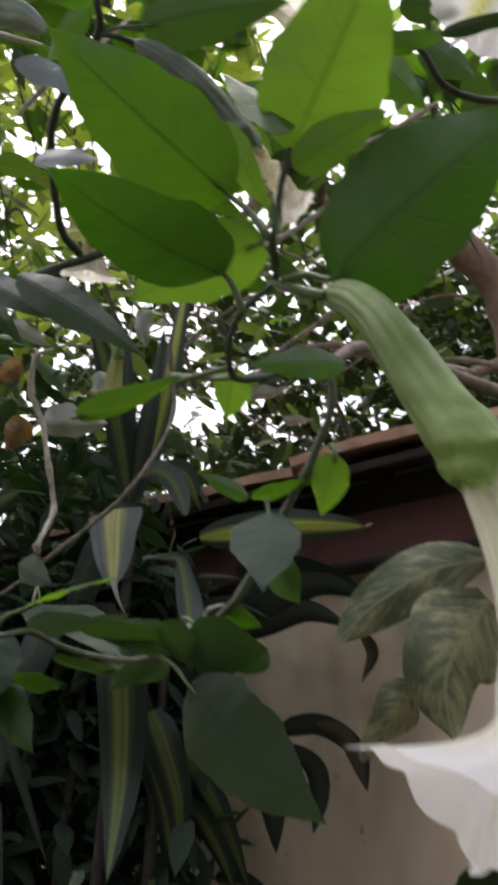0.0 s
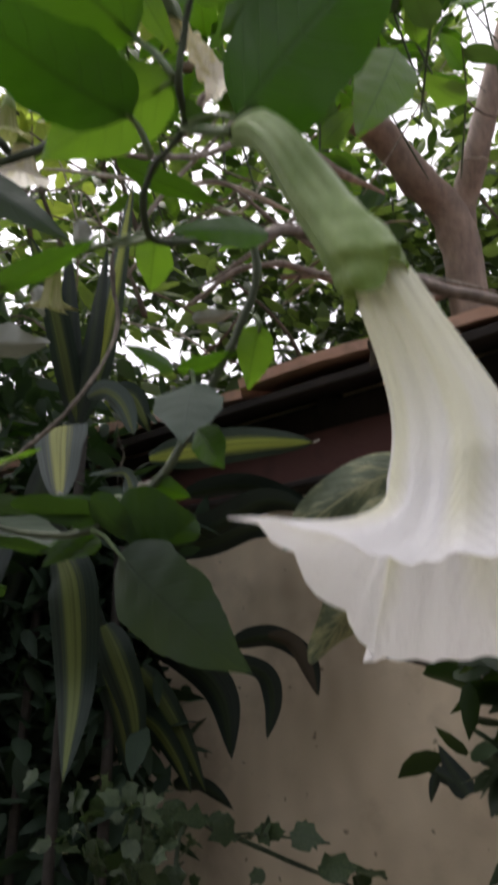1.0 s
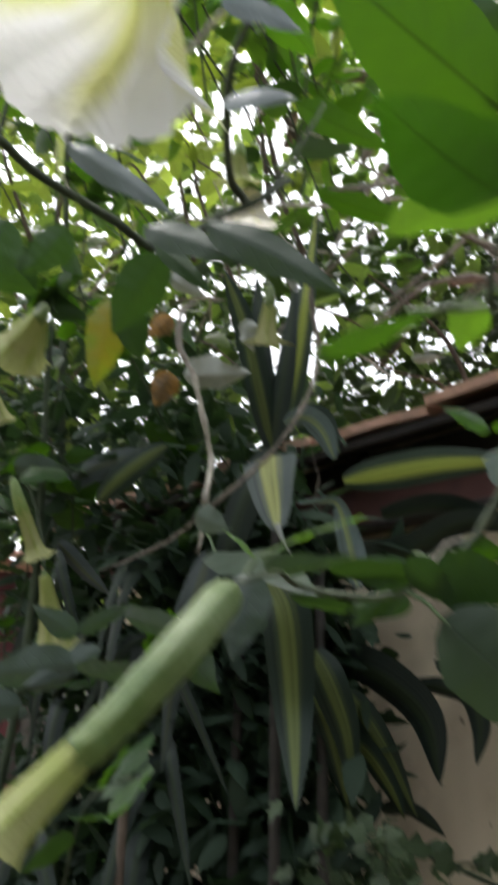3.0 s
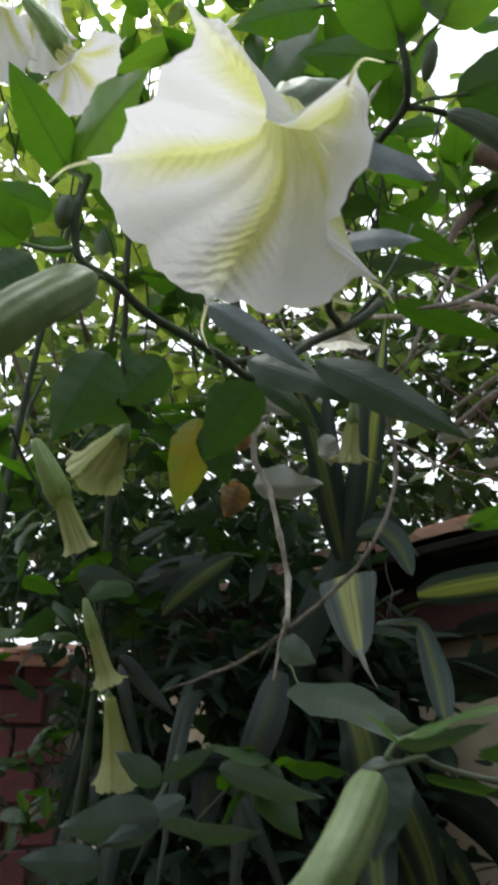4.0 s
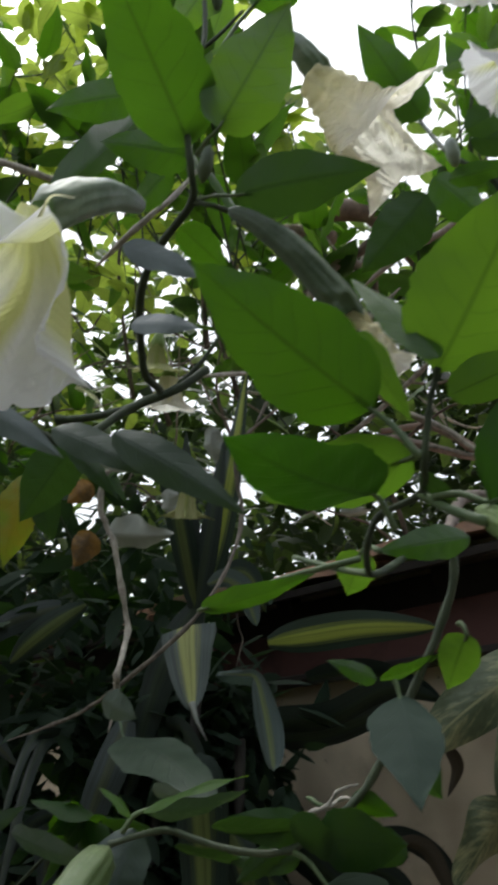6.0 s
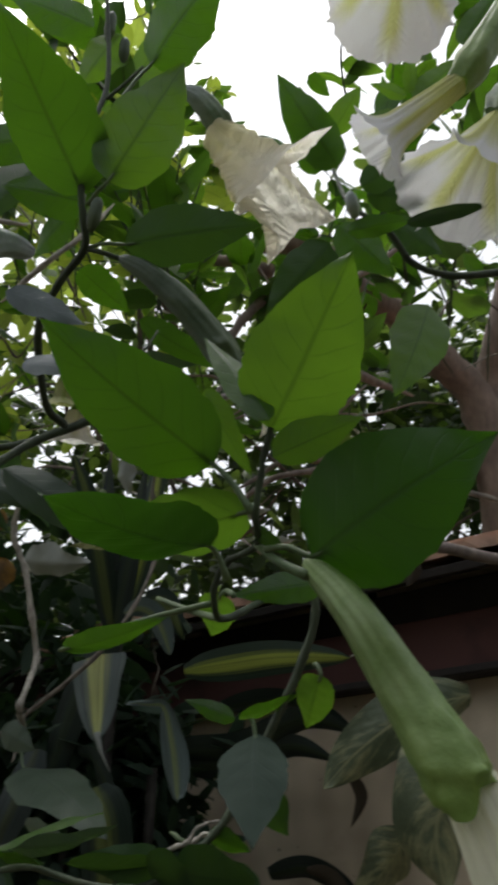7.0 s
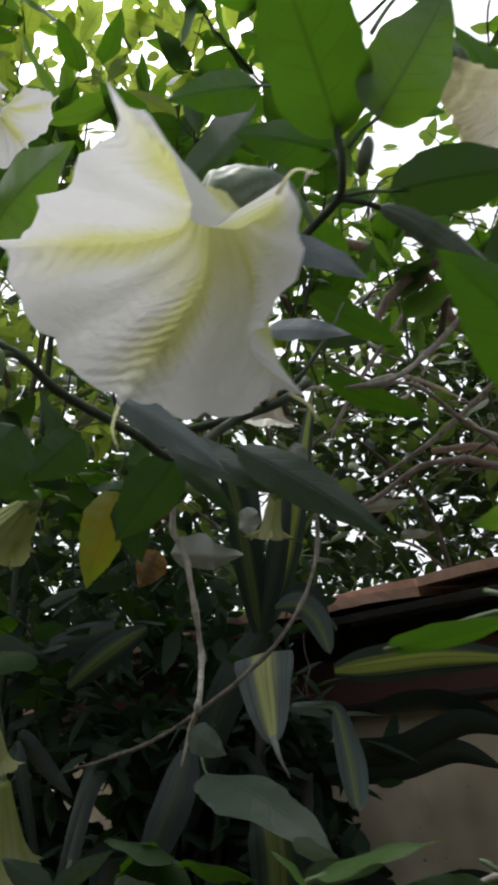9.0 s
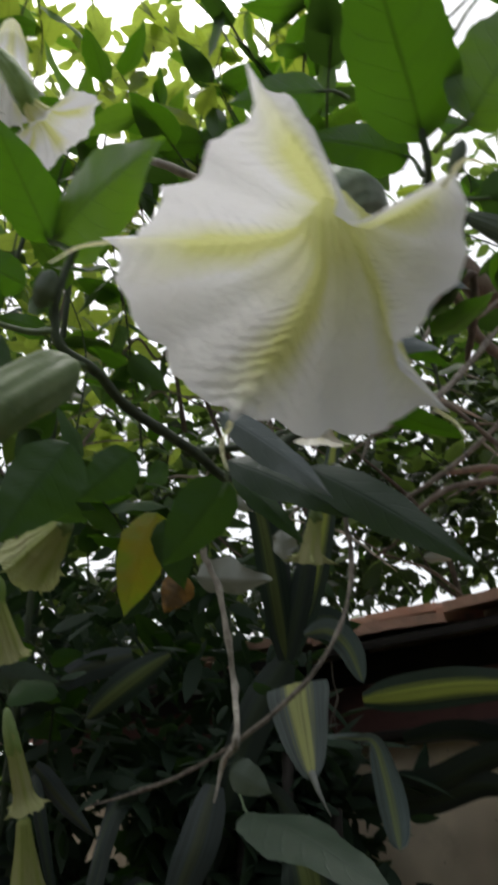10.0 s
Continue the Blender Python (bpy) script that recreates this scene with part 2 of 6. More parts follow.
def clay_mat(name, a, b, grime, scale=12.0):
    m, nt = base_mat(name)
    pos = coords(nt, "Object")
    rnd = N(nt, "ShaderNodeObjectInfo").outputs["Random"]
    n1, n2 = noise_tex(nt, scale, 5.0, pos), noise_tex(nt, scale * 9, 4.0, pos)
    col = mixc(nt, calc(nt, "ADD", calc(nt, "MULTIPLY", rnd, 0.5), calc(nt, "MULTIPLY", n1, 0.5)), a, b)
    col = mixc(nt, calc(nt, "MULTIPLY", ramp(nt, n1, 0.5, 0.72), 0.75), col, grime)
    finish(nt, col, 0.85, bump(nt, calc(nt, "ADD", n1, calc(nt, "MULTIPLY", n2, 0.5)), 0.6, 0.004), spec=0.25)
    return m


LEAF = leaf_mat("trumpet_leaf", (0.013, 0.04, 0.008), (0.027, 0.07, 0.014), (0.098, 0.255, 0.007), 0.37)
# greyed green, sky sheen put into the base colour
LEAF_GREY_SHEEN = leaf_mat("sheen_leaf", (0.032, 0.05, 0.044), (0.058, 0.08, 0.072), (0.08, 0.17, 0.03), 0.18, 0.42, spec=0.45)
LEAF_DEEP = leaf_mat("deep_leaf", (0.01, 0.035, 0.006), (0.02, 0.058, 0.011), (0.055, 0.18, 0.004), 0.3)
LEAF_DARK = leaf_mat("shade_leaf", (0.013, 0.04, 0.011), (0.027, 0.066, 0.018), (0.06, 0.14, 0.012), 0.28, 0.48, spec=0.3)
LEAF_LIME = leaf_mat("lime_leaf", (0.03, 0.08, 0.014), (0.058, 0.125, 0.024), (0.175, 0.36, 0.018), 0.46)
LEAF_YELLOW = leaf_mat("yellowing_leaf", (0.045, 0.09, 0.010), (0.10, 0.15, 0.012), (0.33, 0.42, 0.02), 0.55, blotch=(0.27, 0.24, 0.015))
LEAF_ORANGE = leaf_mat("dying_leaf", (0.2, 0.11, 0.02), (0.36, 0.18, 0.025), (0.36, 0.18, 0.02), 0.35, blotch=(0.10, 0.06, 0.02))
LEAF_PALE = leaf_mat("bleached_leaf", (0.2, 0.22, 0.2), (0.34, 0.36, 0.33), (0.2, 0.22, 0.16), 0.25, 0.6)
LEAF_BROWN = leaf_mat("dry_leaf", (0.03, 0.025, 0.018), (0.07, 0.055, 0.035), (0.05, 0.035, 0.02), 0.12, 0.7)
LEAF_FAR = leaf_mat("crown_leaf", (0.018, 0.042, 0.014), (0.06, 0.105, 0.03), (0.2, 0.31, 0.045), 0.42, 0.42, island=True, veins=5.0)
# shaded copy of the crown leaf, canopy shade put into its colour
LEAF_SHADED = leaf_mat("shaded_foliage_leaf", (0.007, 0.015, 0.007), (0.022, 0.042, 0.017), (0.06, 0.12, 0.012), 0.28, 0.5, island=True, veins=5.0, spec=0.35)
LEAF_IVY = leaf_mat("ivy_leaf", (0.006, 0.015, 0.008), (0.022, 0.045, 0.02), (0.09, 0.18, 0.04), 0.22, 0.45, blotch=(0.1, 0.135, 0.06), spec=0.3)
LEAF_POTHOS = marbled_mat("marbled_leaf", (0.07, 0.095, 0.05), (0.135, 0.165, 0.095), (0.36, 0.36, 0.19))
STRAP = strap_mat("striped_strap", (0.013, 0.024, 0.018), (0.13, 0.165, 0.05), 0.3, 0.38, 0.5, 0.3)
# striped strap with deep shade and its cool tint painted in
STRAP_SHADED = strap_mat("shaded_strap", (0.013, 0.02, 0.018), (0.03, 0.046, 0.026), 0.1, 0.3, 0.55, 0.3)
STRAP_LIME = strap_mat("lime_strap", (0.022, 0.038, 0.028), (0.4, 0.48, 0.09), 0.3, 0.42)
COROLLA = corolla_mat("white_petal", (0.77, 0.78, 0.8), (0.6, 0.62, 0.21), (0.74, 0.74, 0.74))
COROLLA_OLD = corolla_mat("wilted_petal", (0.9, 0.88, 0.8), (0.82, 0.79, 0.56), (0.95, 0.92, 0.82), 0.66, 0.08, 0.52)
COROLLA_PLAIN = corolla_mat("plain_white_petal", (0.86, 0.86, 0.87), (0.79, 0.79, 0.62), (0.8, 0.8, 0.79), 0.45, 0.0, 0.12)
COROLLA_GREEN = corolla_mat("unripe_petal", (0.36, 0.38, 0.17), (0.27, 0.33, 0.08), (0.32, 0.36, 0.11), 0.3, 0.2)
CALYX = calyx_mat("calyx_skin", (0.13, 0.225, 0.045), (0.27, 0.37, 0.14), (0.24, 0.38, 0.04))
CALYX_PALE = calyx_mat("pale_calyx_skin", (0.075, 0.13, 0.034), (0.15, 0.205, 0.075), (0.16, 0.27, 0.05))
# mottled grey skin, lightened to carry a whitish sheen
CALYX_GREY = calyx_mat("grey_sheen_calyx_skin", (0.13, 0.19, 0.125), (0.36, 0.41, 0.34), (0.18, 0.3, 0.1))
STEM = bark_mat("green_stem", (0.014, 0.026, 0.010), (0.042, 0.066, 0.026), 70.0, 0.3, 0.7, 0.5)
STEM_MID = bark_mat("mid_green_stem", (0.04, 0.06, 0.03), (0.09, 0.115, 0.065), 65.0, 0.3, 0.6, 0.4)
STEM_LIGHT = bark_mat("light_green_stem", (0.06, 0.11, 0.04), (0.13, 0.18, 0.08), 60.0, 0.3, 0.5, 0.3)
TWIG = bark_mat("grey_twig", (0.26, 0.235, 0.2), (0.58, 0.54, 0.47), 90.0, 0.4, 0.8, 0.7)
BARK = bark_mat("brown_bark", (0.045, 0.032, 0.024), (0.13, 0.095, 0.07), 50.0, 0.25)
BARK_RED = bark_mat("red_brown_bark", (0.12, 0.085, 0.068), (0.24, 0.175, 0.14), 30.0, 0.3, 0.75, 0.5)
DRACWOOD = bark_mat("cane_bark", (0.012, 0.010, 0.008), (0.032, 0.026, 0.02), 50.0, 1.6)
PLASTER = plaster_mat("cream_plaster", (0.66, 0.55, 0.4), (0.8, 0.69, 0.53), (0.22, 0.17, 0.115))
TILE = clay_mat("terracotta", (0.46, 0.26, 0.19), (0.6, 0.4, 0.31), (0.22, 0.17, 0.14))
FASCIA = clay_mat("red_brown_paint", (0.075, 0.034, 0.03), (0.11, 0.052, 0.046), (0.04, 0.024, 0.022), 6.0)
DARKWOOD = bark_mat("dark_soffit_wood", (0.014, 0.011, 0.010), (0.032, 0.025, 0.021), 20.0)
BRICK = clay_mat("red_brick", (0.075, 0.026, 0.032), (0.2, 0.068, 0.07), (0.055, 0.035, 0.036))
MORTAR = plaster_mat("mortar", (0.09, 0.075, 0.07), (0.16, 0.135, 0.125), (0.03, 0.025, 0.022))
# clay paled to pink, as if in strong sun
SUNLIT_TILE = clay_mat("sunlit_tile", (0.66, 0.38, 0.32), (0.8, 0.54, 0.47), (0.45, 0.25, 0.2))
# unseen earth, made lighter to throw fill light into the shadows
EARTH = plaster_mat("garden_earth", (0.1, 0.08, 0.058), (0.16, 0.13, 0.095), (0.03, 0.035, 0.015))

COROLLA_THREAD = corolla_mat("petal_thread", (0.9, 0.9, 0.8), (0.85, 0.85, 0.62), (0.95, 0.95, 0.8), 0.85)
CALYX_DARK = calyx_mat("spent_calyx_skin", (0.05, 0.085, 0.04), (0.11, 0.15, 0.09), (0.08, 0.15, 0.03))

LEAF_DULL = leaf_mat("dull_leaf", (0.025, 0.04, 0.032), (0.046, 0.068, 0.054), (0.06, 0.13, 0.02), 0.15, 0.7, spec=0.15)

STRAP_PALE = strap_mat("pale_striped_strap", (0.056, 0.075, 0.071), (0.48, 0.51, 0.16), 0.3, 0.38)
STRAP_FAINT = strap_mat("faint_striped_strap", (0.06, 0.085, 0.082), (0.2, 0.25, 0.11), 0.25, 0.2)
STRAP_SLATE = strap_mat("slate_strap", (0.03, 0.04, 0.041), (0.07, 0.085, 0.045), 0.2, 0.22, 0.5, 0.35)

TWIG_DARK = bark_mat("brown_grey_twig", (0.10, 0.085, 0.07), (0.27, 0.235, 0.195), 90.0, 0.4, 0.8, 0.7)
# dull green leaf, darkened to carry the shade by the wall
LEAF_UNDER = leaf_mat("shaded_understory_leaf", (0.013, 0.024, 0.017), (0.038, 0.062, 0.042), (0.06, 0.13, 0.03), 0.24, 0.6, island=True, veins=5.0, spec=0.15)
# lit copy of the crown leaf, backlight brightened into its colours
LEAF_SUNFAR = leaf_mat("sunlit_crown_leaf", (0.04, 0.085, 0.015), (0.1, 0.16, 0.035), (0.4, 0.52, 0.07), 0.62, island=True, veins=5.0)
# same for the trumpet leaf: glow of the sky behind it is in the colour
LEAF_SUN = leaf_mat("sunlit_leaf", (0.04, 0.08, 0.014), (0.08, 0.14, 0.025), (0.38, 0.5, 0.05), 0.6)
BOUGH = bark_mat("grey_brown_bough", (0.13, 0.10, 0.085), (0.27, 0.22, 0.19), 60.0, 0.35, 0.8, 0.6)
# silvery tone paints the sky reflected on a leaf's upper face
LEAF_SILVER_SHEEN = leaf_mat("silver_sheen_leaf", (0.08, 0.11, 0.09), (0.14, 0.18, 0.15), (0.1, 0.18, 0.06), 0.14, 0.4, spec=0.5)
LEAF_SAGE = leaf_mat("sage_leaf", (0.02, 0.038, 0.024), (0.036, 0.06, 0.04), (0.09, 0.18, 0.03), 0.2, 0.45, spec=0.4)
# blue-grey of mirrored sky, painted as leaf colour
LEAF_BLUE_SHEEN = leaf_mat("blue_sheen_leaf", (0.075, 0.098, 0.102), (0.125, 0.155, 0.162), (0.1, 0.16, 0.09), 0.12, 0.4, spec=0.5)

# ---- kit ----
PLACE = {}
SIDE = Vector((0.0, -0.9, -0.43))
rng = random.Random(7)


def thing(name, at, label, category, group="", kind=""):
    ob = new(name)
    ob.location = at
    PLACE[ob] = Vector(at)
    return tagged(ob, label, category, group, kind)


def part(name, mesh, material, parent=None, at=(0, 0, 0), label=""):
    """One mesh object whose points are given from the place at, under a thing or a part."""
    if material and not mesh.materials:
        mesh.materials.append(material)
    ob = new(name, mesh)
    PLACE[ob] = Vector(at)
    if parent:
        ob.parent = parent
        ob.location = Vector(at) - PLACE[parent]
    else:
        ob.location = at
    if label:
        ob["label"] = label
    return ob


def sheet(name, pts, uvs=None, wrap=False, caps=False):
    """A mesh from rows of points; wrap joins the last column to the first."""
    rows, cols = len(pts), len(pts[0])
    verts = [tuple(p) for row in pts for p in row]
    faces, span = [], cols if wrap else cols - 1
    for i in range(rows - 1):
        for j in range(span):
            k = (j + 1) % cols
            faces.append((i * cols + j, i * cols + k, (i + 1) * cols + k, (i + 1) * cols + j))
    if caps:
        faces.append(tuple(range(cols - 1, -1, -1)))
        faces.append(tuple((rows - 1) * cols + j for j in range(cols)))
    me = bpy.data.meshes.new(name)
    me.from_pydata(verts, [], faces)
    if uvs is not None:
        flat = [uv for row in uvs for uv in row]
        layer = me.uv_layers.new(name="UVMap")
        idx = np.empty(len(me.loops), dtype=np.int32)
        me.loops.foreach_get("vertex_index", idx)
        layer.data.foreach_set("uv", np.array(flat, dtype=np.float32)[idx].ravel())
    me.polygons.foreach_set("use_smooth", [True] * len(me.polygons))
    me.update()
    return me


def spline(points, steps=6):
    """A smooth line through the points."""
    p = [Vector(q) for q in points]
    if len(p) == 2:
        return [p[0].lerp(p[1], i / steps) for i in range(steps + 1)]
    p = [p[0] * 2 - p[1], *p, p[-1] * 2 - p[-2]]
    out = []
    for a, b, c, d in zip(p, p[1:], p[2:], p[3:]):
        for i in range(steps):
            t = i / steps
            out.append(0.5 * ((2 * b) + (c - a) * t + (2 * a - 5 * b + 4 * c - d) * t * t + (3 * b - a - 3 * c + d) * t ** 3))
    out.append(p[-2])
    return out


def frames(line):
    """Tangent and two cross directions along a line, with no sudden twist."""
    out, up = [], None
    for i, p in enumerate(line):
        t = (line[min(i + 1, len(line) - 1)] - line[max(i - 1, 0)]).normalized()
        if up is None:
            up = t.orthogonal().normalized()
        up = (up - t * up.dot(t)).normalized()
        out.append((t, up, t.cross(up)))
    return out


def tube_mesh(name, points, r0, r1, sides=8, steps=5, knobs=0.0, seed=1, taper=0.0):
    line = spline(points, steps)
    fr = frames(line)
    r = random.Random(seed)
    at = Vector(points[0])
    rows, uvs = [], []
    for i, (p, (t, a, b)) in enumerate(zip(line, fr)):
        f = i / (len(line) - 1)
        rad = (r0 + (r1 - r0) * f) * (1 + knobs * (r.random() - 0.3 + (0.9 if i % steps == 0 else 0)))
        rad *= 1 - taper * max(0.0, 1 - min(f, 1 - f) / 0.12)
        off = (a * (r.random() - 0.5) + b * (r.random() - 0.5)) * rad * knobs * 1.5
        rows.append([p - at + off + (a * math.cos(2 * math.pi * j / sides) + b * math.sin(2 * math.pi * j / sides)) * rad for j in range(sides)])
        uvs.append([(j / sides, f) for j in range(sides)])
    return sheet(name, rows, uvs, True, True)


def stem(parent, points, r0, r1, material, name="branch", knobs=0.06, sides=8, seed=1, label=""):
    return part(name, tube_mesh(name, points, r0, r1, sides, 5, knobs, seed, 0.75 if name in ("twig", "bough", "tendril") else 0.0), material, parent, points[0], label)


def turned(axis, side, turn):
    n = Vector(side)
    n = n - axis * n.dot(axis)
    if n.length < 1e-4:
        n = axis.orthogonal()
    n.normalize()
    return Matrix.Rotation(radians(turn), 3, axis) @ n


def blade(rows, cols, shape, length, width, fold, bow, wave, r):
    """Rows of local points: x across, y along, z out of the leaf."""
    a, b = shape
    top = (a / (a + b)) ** a * (b / (a + b)) ** b
    pts, uvs, ph = [], [], r.random() * 6
    skew = (r.random() - 0.5) * 0.1
    for i in range(rows + 1):
        v = i / rows
        w = width / 2 * (max(v, 0.0) ** a * max(1 - v, 0.0) ** b) / top
        if rows > 12:
            w *= 1 + 0.03 * math.sin(v * 23 + ph) + (0.065 * r.random() - 0.03)
        row, uvr = [], []
        for j in range(cols + 1):
            u = 2 * j / cols - 1
            edge = abs(u) ** 2
            x = u * w * (1 + skew * u) + math.sin(v * 3.1) * skew * width * 0.5
            z = fold * abs(u) * w - bow * length * 4 * v * (1 - v) * -1 + wave * width * edge * math.sin(v * 13 + ph + (1.7 if u > 0 else 0))
            z += 0.02 * width * math.cos(v * 40) * abs(u) * (1 - abs(u)) * 1.5
            row.append((x, v * length + wave * 0.3 * width * edge * math.cos(v * 17 + ph), z))
            uvr.append((j / cols, v))
        pts.append(row)
        uvs.append(uvr)
    return pts, uvs


def leaf(parent, base, tip, width, turn=0, mat=None, fold=0.22, bow=0.05, wave=0.035, shape=(0.55, 1.05), side=SIDE, stalk=None,
         stalk_mat=None, name="leaf", label="", seed=None):
    """A leaf from its base to its tip; width: its share of the length; turn: degrees that its face turns round its length."""
    base, tip = Vector(base), Vector(tip)
    axis = tip - base
    length = axis.length
    axis.normalize()
    n = turned(axis, side, turn)
    x = axis.cross(n)
    r = random.Random(seed if seed is not None else int(abs(base.x * 9173 + tip.z * 7919 + base.y * 331) * 100))
    pts, uvs = blade(28, 10, shape, length, length * width, -fold, bow, wave, r)
    m = Matrix((x, axis, n)).transposed()
    rows = [[m @ Vector(p) for p in row] for row in pts]
    ob = part(name, sheet(name, rows, uvs), mat or LEAF, parent, base, label)
    if stalk is not None:
        s = Vector(stalk)
        midp = s.lerp(base, 0.5) + Vector((0, 0, 0.004))
        part("petiole", tube_mesh("petiole", [s, midp, base, base + axis * length * 0.12], 0.0026, 0.0014, 6, 3), stalk_mat or STEM_LIGHT, ob, s)
    return ob


def strap(parent, points, width, turn=0, mat=None, side=SIDE, name="strap_leaf", label="", fold=0.3, shape=(0.35, 0.8), wave=0.02):
    """A long arching leaf along a line of points."""
    line = spline(points, 8)
    at = Vector(points[0])
    k = len(line) - 1
    a, b = shape
    top = (a / (a + b)) ** a * (b / (a + b)) ** b
    rows, uvs = [], []
    cols = 8
    for i, p in enumerate(line):
        v = i / k
        t = (line[min(i + 1, k)] - line[max(i - 1, 0)]).normalized()
        n = turned(t, side, turn)
        x = t.cross(n)
        w = width / 2 * max((max(v, 0.02) ** a * (1 - v) ** b) / top, 0.0)
        rows.append([p - at + x * (w * u) - n * (fold * w * (abs(u) ** 1.3)) + n * (wave * width * u * u * math.sin(9 * v + 2 * u)) for u in [2 * j / cols - 1 for j in range(cols + 1)]])
        uvs.append([(j / cols, v) for j in range(cols + 1)])
    return part(name, sheet(name, rows, uvs), mat or STRAP, parent, at, label)


def wide(v, knots):
    """Straight lines through (v, value) knots, softened."""
    for (v0, a), (v1, b) in zip(knots, knots[1:]):
        if v <= v1:
            f = (v - v0) / (v1 - v0)
            f = f * f * (3 - 2 * f) * 0.6 + f * 0.4
            return a + (b - a) * f
    return knots[-1][1]


def calyx(parent, points, radius, mat, name="calyx", teeth=3, open_end=1.0, seed=1, label="", flat=1.0, blunt=False):
    """A puffed ribbed sleeve along a line, with pointed teeth at its mouth."""
    line = spline(points, 9)
    fr = frames(line)
    at, k, cols = Vector(points[0]), len(line) - 1, 48
    r = random.Random(seed)
    ph = r.random() * 6
    rows, uvs = [], []
    for i, (p, (t, a, b)) in enumerate(zip(line, fr)):
        v = i / k
        rad = radius * wide(v, [(0, 0.3), (0.03, 0.75), (0.1, 0.97), (0.5, 0.95), (1.0, 0.78)] if blunt else [(0, 0.16), (0.05, 0.42), (0.2, 0.62), (0.5, 0.86), (0.78, 1.0), (0.9, 0.98), (0.97, 0.86), (1.0, 0.7 * open_end)] if open_end <= 1 else [(0, 0.16), (0.04, 0.4), (0.1, 0.52), (0.22, 0.6), (0.5, 0.84), (0.74, 1.0), (0.9, 1.0), (1.0, 0.84)])
        row = []
        for j in range(cols):
            th = 2 * math.pi * j / cols
            rib = 0.97 + 0.1 * abs(math.cos(2.5 * th + ph)) ** 4 + 0.02 * math.sin(11 * th + v * 6) + 0.02 * math.sin(3 * th + v * 9)
            rib *= 1 + 0.045 * math.sin(v * 24 + 3 * th) * v + 0.03 * math.sin(v * 47 + 5 * th + ph) * v
            tooth = max(0.0, math.cos(teeth * th + ph)) * radius * (0.7 if open_end <= 1 else 0.55) * max(0, v - 0.82) / 0.18
            rib *= 1 + (0.55 if open_end <= 1 else 0.3) * noise.noise(Vector((math.cos(th) * 1.6 + seed, math.sin(th) * 1.6, v * 9))) * max(0.0, v - 0.62)
            row.append(p - at + (a * math.cos(th) + b * math.sin(th) * flat) * rad * rib + t * tooth)
        rows.append(row)
        uvs.append([(j / cols, v) for j in range(cols)])
    return part(name, sheet(name, rows, uvs, True), mat, parent, at, label)


